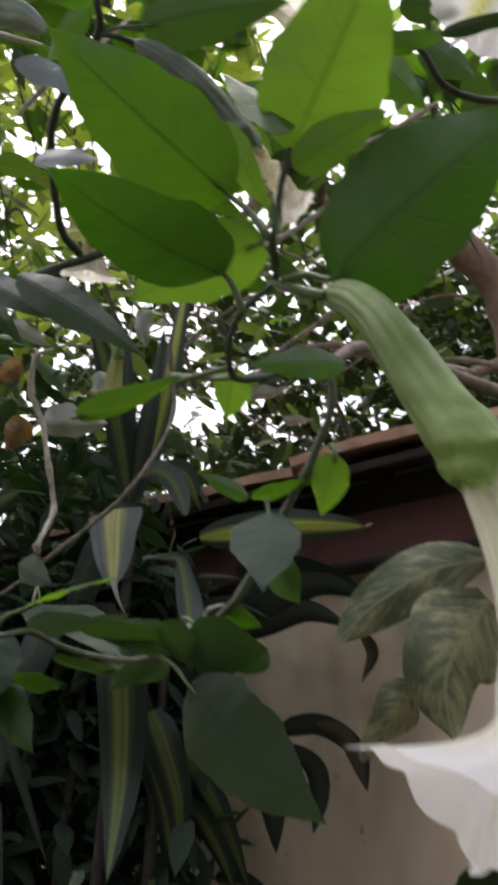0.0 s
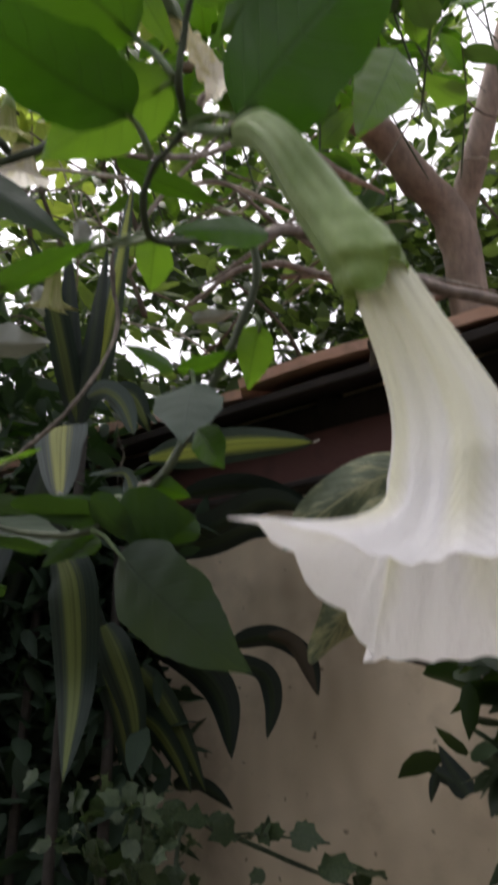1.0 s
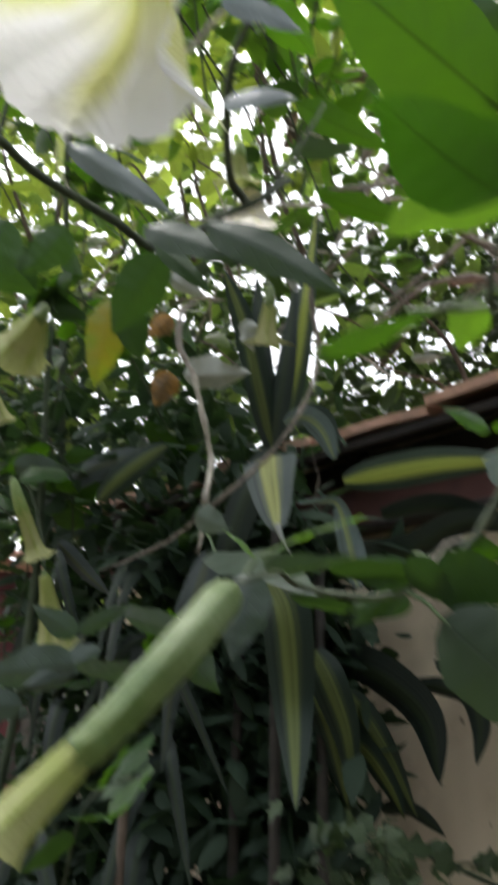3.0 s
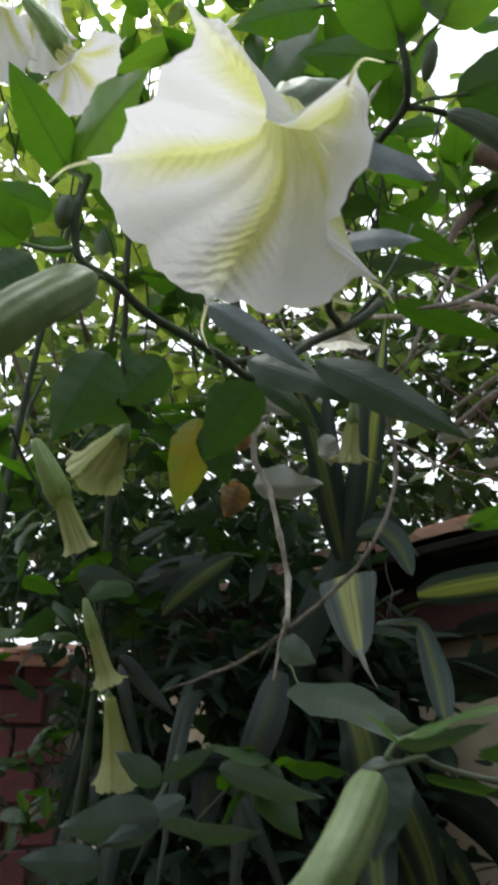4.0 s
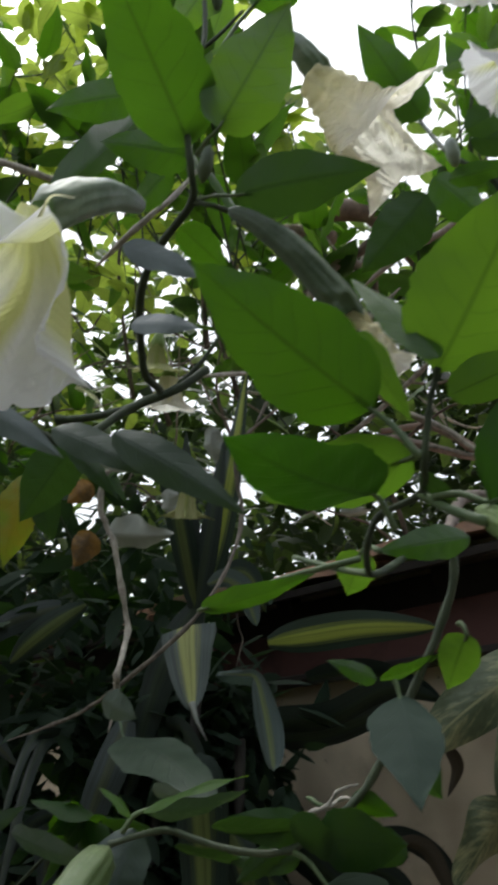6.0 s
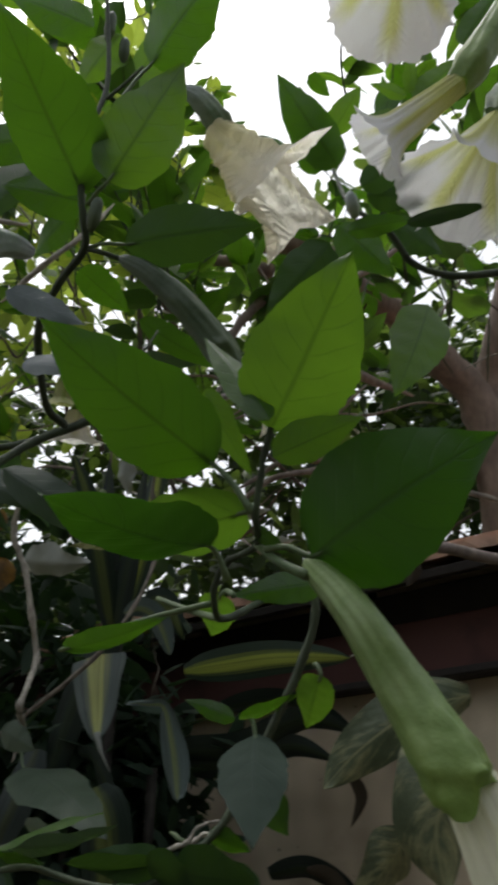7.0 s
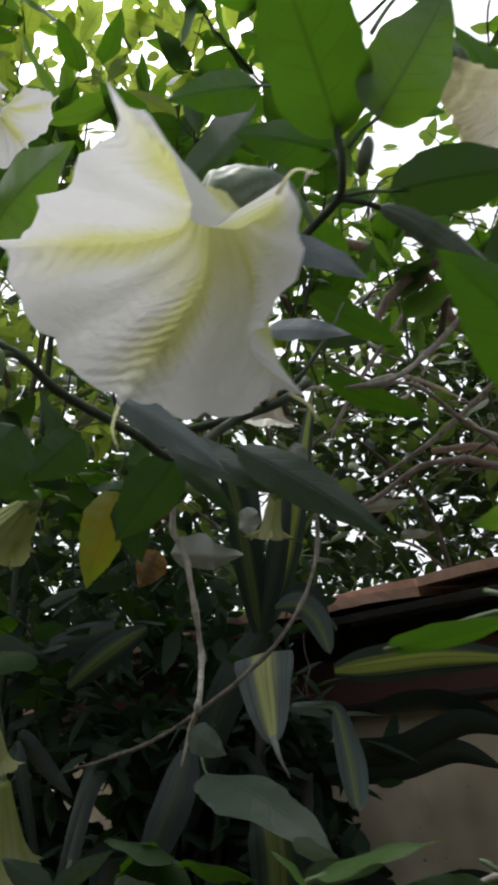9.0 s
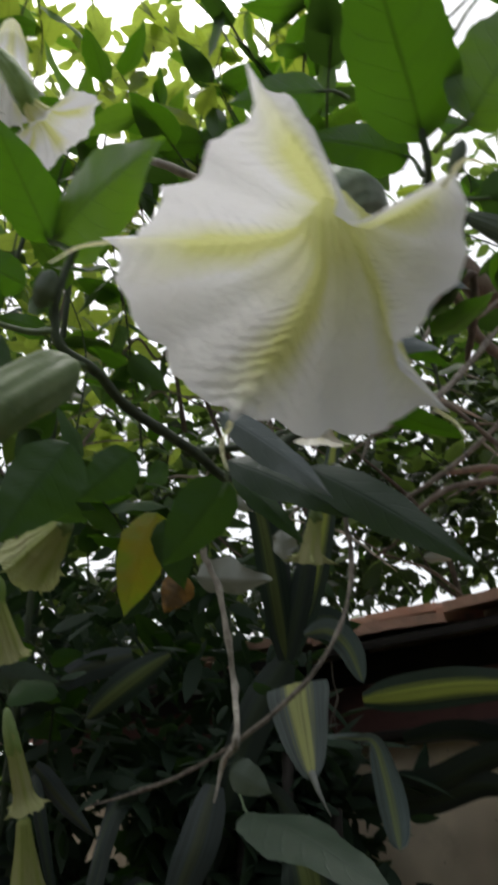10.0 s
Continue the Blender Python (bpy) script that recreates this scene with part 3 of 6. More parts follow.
def corolla(parent, neck, mouth, r0, r1, tips, mat, name="corolla", full=0.8, crumple=0.0, bend=None, seed=3, flare=0.7, power=2.0, ruffle=1.0, fulls=None, broad=(0.12, 6), pleats=1.0, notch=None, label=""):
    """A trumpet from its neck to its mouth. tips: the five points of its rim, or (radius, first angle, extra reach, backward bend)."""
    neck, mouth = Vector(neck), Vector(mouth)
    axis = (mouth - neck).normalized()
    e1 = turned(axis, (0.2, 0.1, 1.0), 0)
    e2 = axis.cross(e1)
    r = random.Random(seed)
    if isinstance(tips[0], (int, float)):
        rad, first, reach, back = tips
        polar = [(radians(first + 72 * k), rad * (1 + reach * (0.8 + 0.4 * r.random())), -back * (0.7 + 0.6 * r.random()), k) for k in range(5)]
    else:
        polar = []
        for k, q in enumerate(tips):
            d = Vector(q) - mouth
            polar.append((math.atan2(d.dot(e2), d.dot(e1)) % (2 * math.pi), (d - axis * d.dot(axis)).length, d.dot(axis), k))
        polar.sort()
    knots = [neck, Vector(bend) if bend else neck.lerp(mouth, 0.5), mouth]
    line = spline(knots, 24)
    sectors, per = 5, 20
    rows_n = 90 if crumple else 40
    rows, uvs = [], []
    ph = r.random() * 6
    for i in range(rows_n + 1):
        v = i / rows_n
        row, uvr = [], []
        f = max(0.0, (v - flare) / (1 - flare))
        q = v * (len(line) - 1)
        k0 = min(int(q), len(line) - 2)
        c = line[k0].lerp(line[k0 + 1], q - k0)
        tube = (r0 + (r1 - r0) * (min(v / flare, 1.0) ** 1.4)) * (0.08 + 0.92 * min(1.0, v / 0.06))
        g = f ** power
        for k in range(sectors):
            a0, ra, za, i0 = polar[k]
            a1, rb, zb, i1 = polar[(k + 1) % 5]
            if a1 <= a0:
                a1 += 2 * math.pi
            ahead = (i0 + 1) % 5 == i1
            body = full if fulls is None else fulls[i0 if ahead else i1]
            ends = body if isinstance(body, tuple) else (body, body)
            if not ahead:
                ends = ends[::-1]
            for j in range(per):
                s = j / per
                s = s - 0.045 * math.sin(2 * math.pi * s)
                th = a0 + (a1 - a0) * s
                near = min(s, 1 - s)
                ease = s * s * (3 - 2 * s)
                rim = ra * (1 - ease) + rb * ease
                zz = za * (1 - ease) + zb * ease
                tipness = 1 - near / 0.5
                side_full = ends[0] + (ends[1] - ends[0]) * ease
                spike = max(0.0, 1 - near / (0.035 + 0.2 * (1 - f) ** 0.6)) * max(0.0, (f - 0.72) / 0.28) ** 1.1
                lobe = side_full * (1 + 0.05 * math.sin(math.pi * s) ** 2 - 0.035 * max(0.0, math.cos(4 * math.pi * s)) * (1 - tipness ** 2)) + (1 - side_full) * (broad[0] * tipness ** broad[1] * f + (1.02 - broad[0]) * spike)
                lobe += ruffle * (0.022 * math.sin(s * 19 + k * 2.1 + ph) + 0.014 * math.sin(s * 43 + k)) * f ** 3 * (1 - tipness ** 4)
                lobe *= 1 - (notch[i0 if ahead else i1] if notch else 0.0) * f ** 3 * math.exp(-((s - 0.5) / 0.09) ** 2)
                pleat = 1 + 0.07 * pleats * math.cos(2 * math.pi * s) + 0.035 * pleats * math.cos(6 * math.pi * s + 3 * v * (pleats - 1))
                rr = tube * pleat * (1 - g) + rim * lobe * g * (1 + (pleat - 1) * 0.6 * (pleats > 1))
                out = e1 * math.cos(th) + e2 * math.sin(th)
                p = c + out * rr + axis * (zz * g * (0.75 + 0.25 * tipness))
                fold = 0.075 * math.cos(2 * math.pi * s) * f * (1 - 0.5 * f) + 0.02 * math.cos(6 * math.pi * s) * f * (1 - f)
                fine = 0.014 * math.sin(s * 27 + ph + k) * f * f + 0.010 * math.sin(30 * v + 11 * abs(s - 0.5) + k) * (1 - tipness) * f
                p += axis * ruffle * rim * (fine - fold)
                if crumple:
                    warp = noise.noise(p * 30)
                    p += out * crumple * 0.35 * math.sin(34 * v + 7 * warp + 5 * near) * min(1.0, v * 4)
                    w = noise.noise_vector(p * 20 + Vector((seed, 0, 0)))
                    w2 = noise.noise_vector(p * 70 + Vector((0, seed, 0)))
                    p = p + w * crumple * (0.3 + v) + w2 * crumple * 0.5
                row.append(p - neck)
                uvr.append((2 * near, v))
        rows.append(row)
        uvs.append(uvr)
    return part(name, sheet(name, rows, uvs, True), mat, parent, neck, label)


def pistil(parent, neck, mouth, radius=0.004):
    p, q = Vector(neck), Vector(mouth)
    return part("pistil", tube_mesh("pistil", [p.lerp(q, 0.35), p.lerp(q, 0.6), p.lerp(q, 0.8)], radius, radius * 1.4, 6), CALYX_PALE, parent, p.lerp(q, 0.35))


def pod(parent, top, end, radius, mat, name="flower_bud"):
    top, end = Vector(top), Vector(end)
    line = [top.lerp(end, i / 10) for i in range(11)]
    fr = frames(line)
    rows, uvs = [], []
    for i, (p, (t, a, b)) in enumerate(zip(line, fr)):
        v = i / 10
        rad = radius * wide(v, [(0, 0.25), (0.15, 0.85), (0.6, 1.0), (0.9, 0.6), (1.0, 0.15)])
        rows.append([p - top + (a * math.cos(q) + b * math.sin(q)) * rad * (1 + 0.12 * abs(math.cos(2.5 * q))) for q in [2 * math.pi * j / 20 for j in range(20)]])
        uvs.append([(j / 20, v) for j in range(20)])
    return part(name, sheet(name, rows, uvs, True, True), mat, parent, top)


def unit_leaf(name, width, seed, shape=(0.55, 1.05), rows=8, cols=4, fold=0.25, bow=0.07):
    pts, uvs = blade(rows, cols, shape, 1.0, width, -fold, bow, 0.05, random.Random(seed))
    return sheet(name, [[Vector(p) for p in row] for row in pts], uvs)


def set_leaf(mesh, parent, base, axis, side, size, name="leaf", flip=0.0):
    """A leaf on a shared mesh, at base, pointing along axis."""
    axis = Vector(axis).normalized()
    n = turned(axis, side, flip)
    x = axis.cross(n)
    ob = new(name, mesh)
    m = Matrix((x * size, axis * size, n * size)).transposed().to_4x4()
    m.translation = Vector(base) - PLACE[parent]
    ob.parent = parent
    ob.matrix_basis = m
    PLACE[ob] = Vector(base)
    return ob


def scatter_mesh(name, items, width=0.45, shape=(0.6, 1.0)):
    """Many leaves in one mesh. items: (base, axis, normal, size). Each leaf is a folded blade of six faces."""
    a, b = shape
    top = (a / (a + b)) ** a * (b / (a + b)) ** b
    prof = [(v, (v ** a * (1 - v) ** b) / top * width / 2) for v in (0.0, 0.12, 0.38, 0.7, 1.0)]
    verts, faces, uvs = [], [], []
    for base, axis, n, size in items:
        x = axis.cross(n)
        k = len(verts)
        for v, w in prof:
            c = base + axis * (v * size) + n * (0.07 * size * 4 * v * (1 - v))
            if w < 1e-5:
                verts.append(tuple(c))
                uvs.append((0.5, v))
            else:
                for u in (-1, 0, 1):
                    verts.append(tuple(c + x * (u * w * size) - n * (0.22 * abs(u) * w * size)))
                    uvs.append((u * 0.5 + 0.5, v))
        faces += [(k, k + 2, k + 1), (k, k + 3, k + 2)]
        for s in (1, 4):
            faces += [(k + s, k + s + 1, k + s + 4, k + s + 3), (k + s + 1, k + s + 2, k + s + 5, k + s + 4)]
        faces += [(k + 7, k + 8, k + 10), (k + 8, k + 9, k + 10)]
    me = bpy.data.meshes.new(name)
    me.from_pydata(verts, [], faces)
    layer = me.uv_layers.new(name="UVMap")
    idx = np.empty(len(me.loops), dtype=np.int32)
    me.loops.foreach_get("vertex_index", idx)
    layer.data.foreach_set("uv", np.array(uvs, dtype=np.float32)[idx].ravel())
    me.polygons.foreach_set("use_smooth", [True] * len(me.polygons))
    return me


def box_mesh(name, sx, sy, sz, bevel=0.003):
    bm = bmesh.new()
    bmesh.ops.create_cube(bm, size=1.0)
    bmesh.ops.scale(bm, vec=(sx, sy, sz), verts=bm.verts)
    if bevel:
        bmesh.ops.bevel(bm, geom=bm.edges[:], offset=bevel, segments=1, affect="EDGES")
    me = bpy.data.meshes.new(name)
    bm.to_mesh(me)
    bm.free()
    return me


def block(name, centre, size, material, parent=None, rz=0.0, bevel=0.003, label="", rx=0.0):
    ob = part(name, box_mesh(name, *size, bevel), material, parent, centre, label)
    ob.rotation_euler = (rx, 0, rz)
    return ob


# ---- ground and house ----
def ground():
    n = 40
    rows = []
    for i in range(n + 1):
        for_row = []
        for j in range(n + 1):
            x = (j / n * 2 - 1)
            y = (i / n * 2 - 1)
            x, y = x * abs(x) ** 1.5 * 300, y * abs(y) ** 1.5 * 300
            for_row.append((x, y, 0.05 * noise.noise(Vector((x * 0.7, y * 0.7, 0))) if abs(x) < 20 and abs(y) < 20 else 0.0))
        rows.append(for_row)
    return tagged(part("ground", sheet("ground", rows), EARTH), "bare garden earth under the shrubs, lightened to bounce light up", "ground", "", "structure")


ground()

# the house stands at a slant: ALONG runs along its eave, INTO goes in behind the wall
EAVE = Vector((0.022, 2.042, 0))
ALONG, INTO = Vector((0.836, -0.549, 0)).normalized(), Vector((0.549, 0.836, 0)).normalized()
SLANT = math.atan2(ALONG.y, ALONG.x)


def on_house(s, o, z):
    return EAVE + ALONG * s + INTO * o + Vector((0, 0, z))


WALL_FACE, EAVE_Z = 0.22, 2.345
HOUSE_L, HOUSE_R = -1.4, 4.0
mid_s, run = (HOUSE_L + HOUSE_R) / 2, HOUSE_R - HOUSE_L
wall = block("wall_house", on_house(mid_s, WALL_FACE + 0.1, 1.2), (run, 0.2, 2.4), PLASTER, None, SLANT)
tagged(wall, "cream plastered house wall with grey water stains", "wall", "", "structure")
back_wall = block("wall_back", on_house(mid_s, WALL_FACE + 0.42, 1.2), (run, 0.1, 2.4), PLASTER, None, SLANT)
tagged(back_wall, "plain plastered rear wall of the lean-to", "wall", "", "structure")
for s in (HOUSE_L + 0.1, HOUSE_R - 0.1):
    w = block("wall_end", on_house(s, WALL_FACE + 0.285, 1.2), (0.2, 0.165, 2.4), PLASTER, None, SLANT)
    tagged(w, "plain plastered end wall of the house", "wall", "", "structure")
# dark strip standing in for the shadow gap between tiles and red-brown board
eave_shade = block("soffit_trim", on_house(mid_s, WALL_FACE - 0.012, 2.288), (run + 0.3, 0.05, 0.075), DARKWOOD, None, SLANT, 0.003)
tagged(eave_shade, "dark timber strip added for the black shade under the tiles", "trim", "", "structure")
beam = block("fascia_trim", on_house(mid_s, WALL_FACE - 0.03, 2.189), (run + 0.3, 0.05, 0.118), FASCIA, None, SLANT, 0.004)
tagged(beam, "red-brown painted board along the top of the wall", "fascia board", "", "structure")
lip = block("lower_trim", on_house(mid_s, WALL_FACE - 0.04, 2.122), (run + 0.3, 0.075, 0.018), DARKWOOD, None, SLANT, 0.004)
tagged(lip, "dark narrow moulding under the red-brown board", "trim", "", "structure")

PITCH = radians(17)
roof = thing("roof", on_house(mid_s, 0.0, 2.33), "low-pitched terracotta tile roof over dark rafters", "roof", "", "structure")
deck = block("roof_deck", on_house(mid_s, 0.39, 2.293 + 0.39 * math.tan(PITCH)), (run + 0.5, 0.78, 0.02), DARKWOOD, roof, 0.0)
deck.rotation_euler = (Matrix.Rotation(SLANT, 3, "Z") @ Matrix.Rotation(PITCH, 3, "X")).to_euler()
rafter_mesh = box_mesh("rafter", 0.05, 0.3, 0.07, 0.004)
for i in range(12):
    rf = part("rafter", rafter_mesh, DARKWOOD, roof, on_house(HOUSE_L + 0.2 + i * 0.48, 0.32, 2.29 + 0.32 * math.tan(PITCH) - 0.03))
    rf.rotation_euler = deck.rotation_euler


def tile_mesh(seed):
    """A flat clay tile with a slightly arched, chipped front edge."""
    r = random.Random(seed)
    rows = []
    nx, ny = 12, 4
    for face, th in ((0, 0.0), (1, -0.022)):
        for i in range(ny + 1):
            y = i / ny * 0.40
            rows.append([((j / nx - 0.5) * 0.352, y + (0.006 * (r.random() - 0.5) if i == 0 else 0), th + 0.006 * (1 - (2 * j / nx - 1) ** 2) + 0.002 * (r.random() - 0.5)) for j in range(nx + 1)])
    verts = [p for row in rows for p in row]
    c, h = nx + 1, (ny + 1) * (nx + 1)
    faces = []
    for i in range(ny):
        for j in range(nx):
            k = i * c + j
            faces.append((k, k + 1, k + c + 1, k + c))
            faces.append((h + k, h + k + c, h + k + c + 1, h + k + 1))
    for j in range(nx):
        faces.append((j, h + j, h + j + 1, j + 1))
    for i in range(ny):
        k = i * c
        faces.append((k, k + c, h + k + c, h + k))
        k = i * c + nx
        faces.append((k, h + k, h + k + c, k + c))
    me = bpy.data.meshes.new("tile")
    me.from_pydata([tuple(v) for v in verts], [], faces)
    me.materials.append(TILE)
    return me


tiles = [tile_mesh(s) for s in range(4)]
tile_rng = random.Random(5)
for course in range(2):
    for i in range(16):
        s = HOUSE_L - 0.09 + i * 0.357 + (0.0 if course % 2 == 0 else 0.178)
        d = course * 0.34
        ob = part("tile", tiles[tile_rng.randrange(4)], None, roof, on_house(s, d * math.cos(PITCH) - 0.014 * (i % 2), EAVE_Z - 0.008 + d * math.sin(PITCH) + 0.013 * (i % 2) + 0.012 * course))
        ob.rotation_euler = (Matrix.Rotation(SLANT + radians(tile_rng.uniform(-1.5, 1.5)), 3, "Z") @ Matrix.Rotation(PITCH - 0.05, 3, "X") @ Matrix.Rotation(radians(tile_rng.uniform(-1.2, 2.2)), 3, "Y")).to_euler()

# a red brick outbuilding farther off, sunlight put into its pink roof colour
shed = thing("brick_outbuilding", (-2.61, 2.86, 0), "small red brick outbuilding with a sunlit clay roof", "outbuilding")
SHED_TURN = radians(20)
shed_rot = Matrix.Rotation(SHED_TURN, 3, "Z")


def at_shed(x, y, z):
    return Vector((-2.61, 2.86, 0)) + shed_rot @ Vector((x, y, z))


block("wall", at_shed(0, 0.6, 1.14), (2.3, 1.1, 2.28), MORTAR, shed, SHED_TURN)
shed_roof = block("roof", at_shed(0, 0.75, 2.37), (2.5, 1.5, 0.05), SUNLIT_TILE, shed, SHED_TURN, 0.01)
shed_roof.rotation_euler = (Matrix.Rotation(SHED_TURN, 3, "Z") @ Matrix.Rotation(radians(9), 3, "X")).to_euler()
shed_tile = box_mesh("roof_tile", 0.19, 0.30, 0.022, 0.005)
for i in range(13):
    for j in range(3):
        ob = part("roof_tile", shed_tile, SUNLIT_TILE, shed, at_shed(-1.2 + i * 0.2 + (0.1 if j % 2 else 0), 0.02 + j * 0.25 - 0.03 * (i % 3), 2.275 + j * 0.045 + 0.018 * (i % 2)))
        ob.rotation_euler = (Matrix.Rotation(SHED_TURN, 3, "Z") @ Matrix.Rotation(radians(9), 3, "X")).to_euler()

# ---- the angel's trumpet shrub ----
shrub = thing("angels_trumpet", (0.35, 1.15, 0), "large angel's trumpet shrub with hanging white flowers and green leaves", "flowering shrub", "angel's trumpet shrubs")


def S(points, r0, r1, mat=None, seed=1, knobs=0.06, name="branch", label=""):
    return stem(shrub, points, r0, r1, mat or STEM, name, knobs, 8, seed, label)


def L(base, tip, width, turn=0, mat=None, **kw):
    if mat is LEAF_PALE:
        kw = {"fold": 0.55, "wave": 0.13, "bow": 0.12, **kw}
    return leaf(shrub, base, tip, width, turn, mat, **kw)


# the woody limbs that carry the near shoots
fork = (0.202, 0.901, 2.025)
S([(0.95, 1.25, 0.0), (0.93, 1.24, 0.9), (0.86, 1.26, 1.7), (0.62, 1.27, 2.08), (0.416, 1.213, 2.144), (0.318, 1.09, 2.12), (0.241, 1.0, 2.095), (0.212, 0.93, 2.045), fork], 0.012, 0.004, BOUGH, 2, 0.1, "trunk")
S([fork, (0.206, 0.911, 1.993), (0.193, 0.921, 1.956), (0.163, 0.935, 1.901), (0.122, 0.953, 1.832), (0.084, 0.961, 1.797), (0.046, 0.965, 1.777), (0.004, 0.973, 1.776), (-0.049, 0.976, 1.790), (-0.056, 0.924, 1.793), (-0.095, 0.919, 1.784)], 0.0038, 0.0024, STEM_MID, 3, 0.2)
stem_a = (0.167, 0.724, 1.992)
S([fork, (0.170, 0.865, 1.999), (0.148, 0.829, 1.975), (0.131, 0.801, 1.962), (0.130, 0.776, 1.975), (0.140, 0.761, 1.992), stem_a, (0.168, 0.693, 2.000), (0.172, 0.685, 2.020), (0.176, 0.678, 2.038), (0.182, 0.671, 2.056)], 0.0031, 0.002, STEM, 4, 0.18)
S([(0.131, 0.801, 1.962), (0.107, 0.827, 1.975), (0.070, 0.860, 1.997)], 0.003, 0.002, STEM_LIGHT, 5)

# leaves of the nearest shoot
L((0.140, 0.697, 2.043), (0.030, 0.622, 2.124), 0.47, -8, stalk=(0.166, 0.691, 2.003))
L((0.136, 0.705, 1.986), (0.057, 0.588, 1.979), 0.46, -36, LEAF_DEEP, stalk=(0.147, 0.716, 1.965))
L((0.162, 0.700, 2.008), (0.053, 0.772, 2.016), 0.42, -25, LEAF_LIME, stalk=(0.168, 0.700, 2.008))
L((0.181, 0.672, 2.054), (0.242, 0.604, 2.147), 0.6, 6, LEAF_LIME)
L((0.183, 0.655, 2.026), (0.240, 0.622, 2.033), 0.42, 10, LEAF_LIME)
L((0.205, 0.695, 1.972), (0.310, 0.598, 2.005), 0.62, -14, LEAF_DEEP, fold=0.1, stalk=(0.173, 0.711, 1.984))
L((0.134, 0.690, 2.102), (0.166, 0.709, 2.038), 0.3, 20, LEAF_LIME)
L((0.182, 0.653, 2.052), (0.133, 0.690, 2.147), 0.22, 25, LEAF_LIME, fold=0.5)
# lime material stands in for sky light passing through this leaf
L((0.427, 1.271, 2.602), (0.347, 1.239, 2.409), 0.46, 0, LEAF_LIME, fold=0.15)
L((0.166, 0.705, 1.998), (0.189, 0.714, 1.981), 0.45, 30, LEAF_DARK)

# lower shoot over the wall: big leaf, grey leaf and their neighbours
L((0.078, 0.951, 1.752), (0.189, 0.939, 1.650), 0.56, 6, LEAF_SAGE, fold=0.12, stalk=(0.051, 0.960, 1.776))
L((0.148, 0.912, 1.890), (0.152, 0.822, 1.804), 0.46, -8, LEAF_DULL, stalk=(0.145, 0.917, 1.902))
L((0.207, 0.899, 1.935), (0.192, 0.957, 1.899), 0.5, 20, LEAF_LIME, stalk=(0.202, 0.905, 1.945))
L((0.151, 0.917, 1.850), (0.173, 0.913, 1.812), 0.72, 10, LEAF)
L((0.131, 0.914, 1.904), (0.091, 0.883, 1.916), 0.34, 40, LEAF)
L((0.133, 0.914, 1.904), (0.189, 0.932, 1.927), 0.3, 40, LEAF)
L((0.067, 0.976, 1.792), (-0.013, 0.943, 1.799), 0.36, 30, LEAF_DARK)
L((-0.079, 0.976, 1.808), (-0.013, 1.001, 1.815), 0.38, 20, LEAF_GREY_SHEEN)
L((0.073, 0.957, 1.787), (0.145, 0.946, 1.780), 0.75, 0, LEAF_DARK, fold=0.05)
L((0.102, 0.959, 1.816), (0.139, 0.958, 1.801), 0.55, 10, LEAF)
L((0.054, 0.984, 1.769), (-0.012, 0.999, 1.768), 0.34, 35, LEAF)
L((-0.081, 0.938, 1.795), (-0.098, 0.923, 1.721), 0.6, 0, LEAF_GREY_SHEEN)
L((-0.057, 0.990, 1.780), (0.024, 1.004, 1.766), 0.28, 40, LEAF_DARK)
L((0.145, 0.972, 1.771), (0.071, 0.962, 1.793), 0.4, 20, LEAF_DARK)
L((0.046, 0.984, 1.782), (-0.003, 0.991, 1.751), 0.4, 20, LEAF)

L((-0.006, 0.845, 1.953), (0.09, 0.805, 1.966), 0.22, 25, LEAF, stalk=(0.125, 0.82, 1.98))
L((0.126, 0.850, 1.995), (0.112, 0.900, 1.972), 0.62, 10, LEAF_LIME, stalk=(0.14, 0.82, 1.985))
# shoots at the lower middle, below the striped leaf tips
L((-0.066, 0.915, 1.808), (0.024, 0.897, 1.831), 0.42, 0, LEAF_LIME, side=(0.1, -0.32, 1.0), fold=0.12, stalk=(-0.084, 0.918, 1.792))
L((-0.014, 0.932, 1.796), (0.083, 0.974, 1.798), 0.24, 30, LEAF_DARK)
L((0.054, 0.944, 1.803), (0.094, 0.968, 1.764), 0.5, 10, LEAF_DARK)
L((-0.072, 0.9, 1.803), (-0.097, 0.89, 1.825), 0.4, 0, LEAF_LIME, side=(0.3, -0.5, 1.0), bow=0.1)
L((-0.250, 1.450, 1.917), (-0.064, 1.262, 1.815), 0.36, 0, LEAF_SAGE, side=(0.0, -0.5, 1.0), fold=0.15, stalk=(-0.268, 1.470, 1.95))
L((-0.095, 1.048, 1.829), (-0.054, 1.041, 1.819), 0.55, 20, LEAF_SILVER_SHEEN)
L((-0.050, 1.023, 1.811), (0.005, 1.030, 1.826), 0.3, 30, LEAF_GREY_SHEEN)
L((-0.262, 1.374, 1.962), (-0.209, 1.378, 1.934), 0.75, 0, LEAF_SILVER_SHEEN)
L((-0.293, 1.175, 1.791), (-0.167, 1.134, 1.762), 0.3, 15, LEAF_GREY_SHEEN)
L((-0.373, 1.230, 1.728), (-0.237, 1.150, 1.730), 0.3, 25, LEAF_GREY_SHEEN)
L((-0.386, 1.244, 1.739), (-0.507, 1.219, 1.727), 0.5, 10, LEAF_GREY_SHEEN)
L((-0.389, 1.257, 1.782), (-0.335, 1.309, 1.822), 0.36, 20, LEAF_GREY_SHEEN)
L((-0.393, 1.259, 1.776), (-0.443, 1.228, 1.814), 0.5, 20, LEAF_GREY_SHEEN)
L((-0.364, 1.274, 1.760), (-0.446, 1.220, 1.710), 0.3, 20, LEAF_GREY_SHEEN)
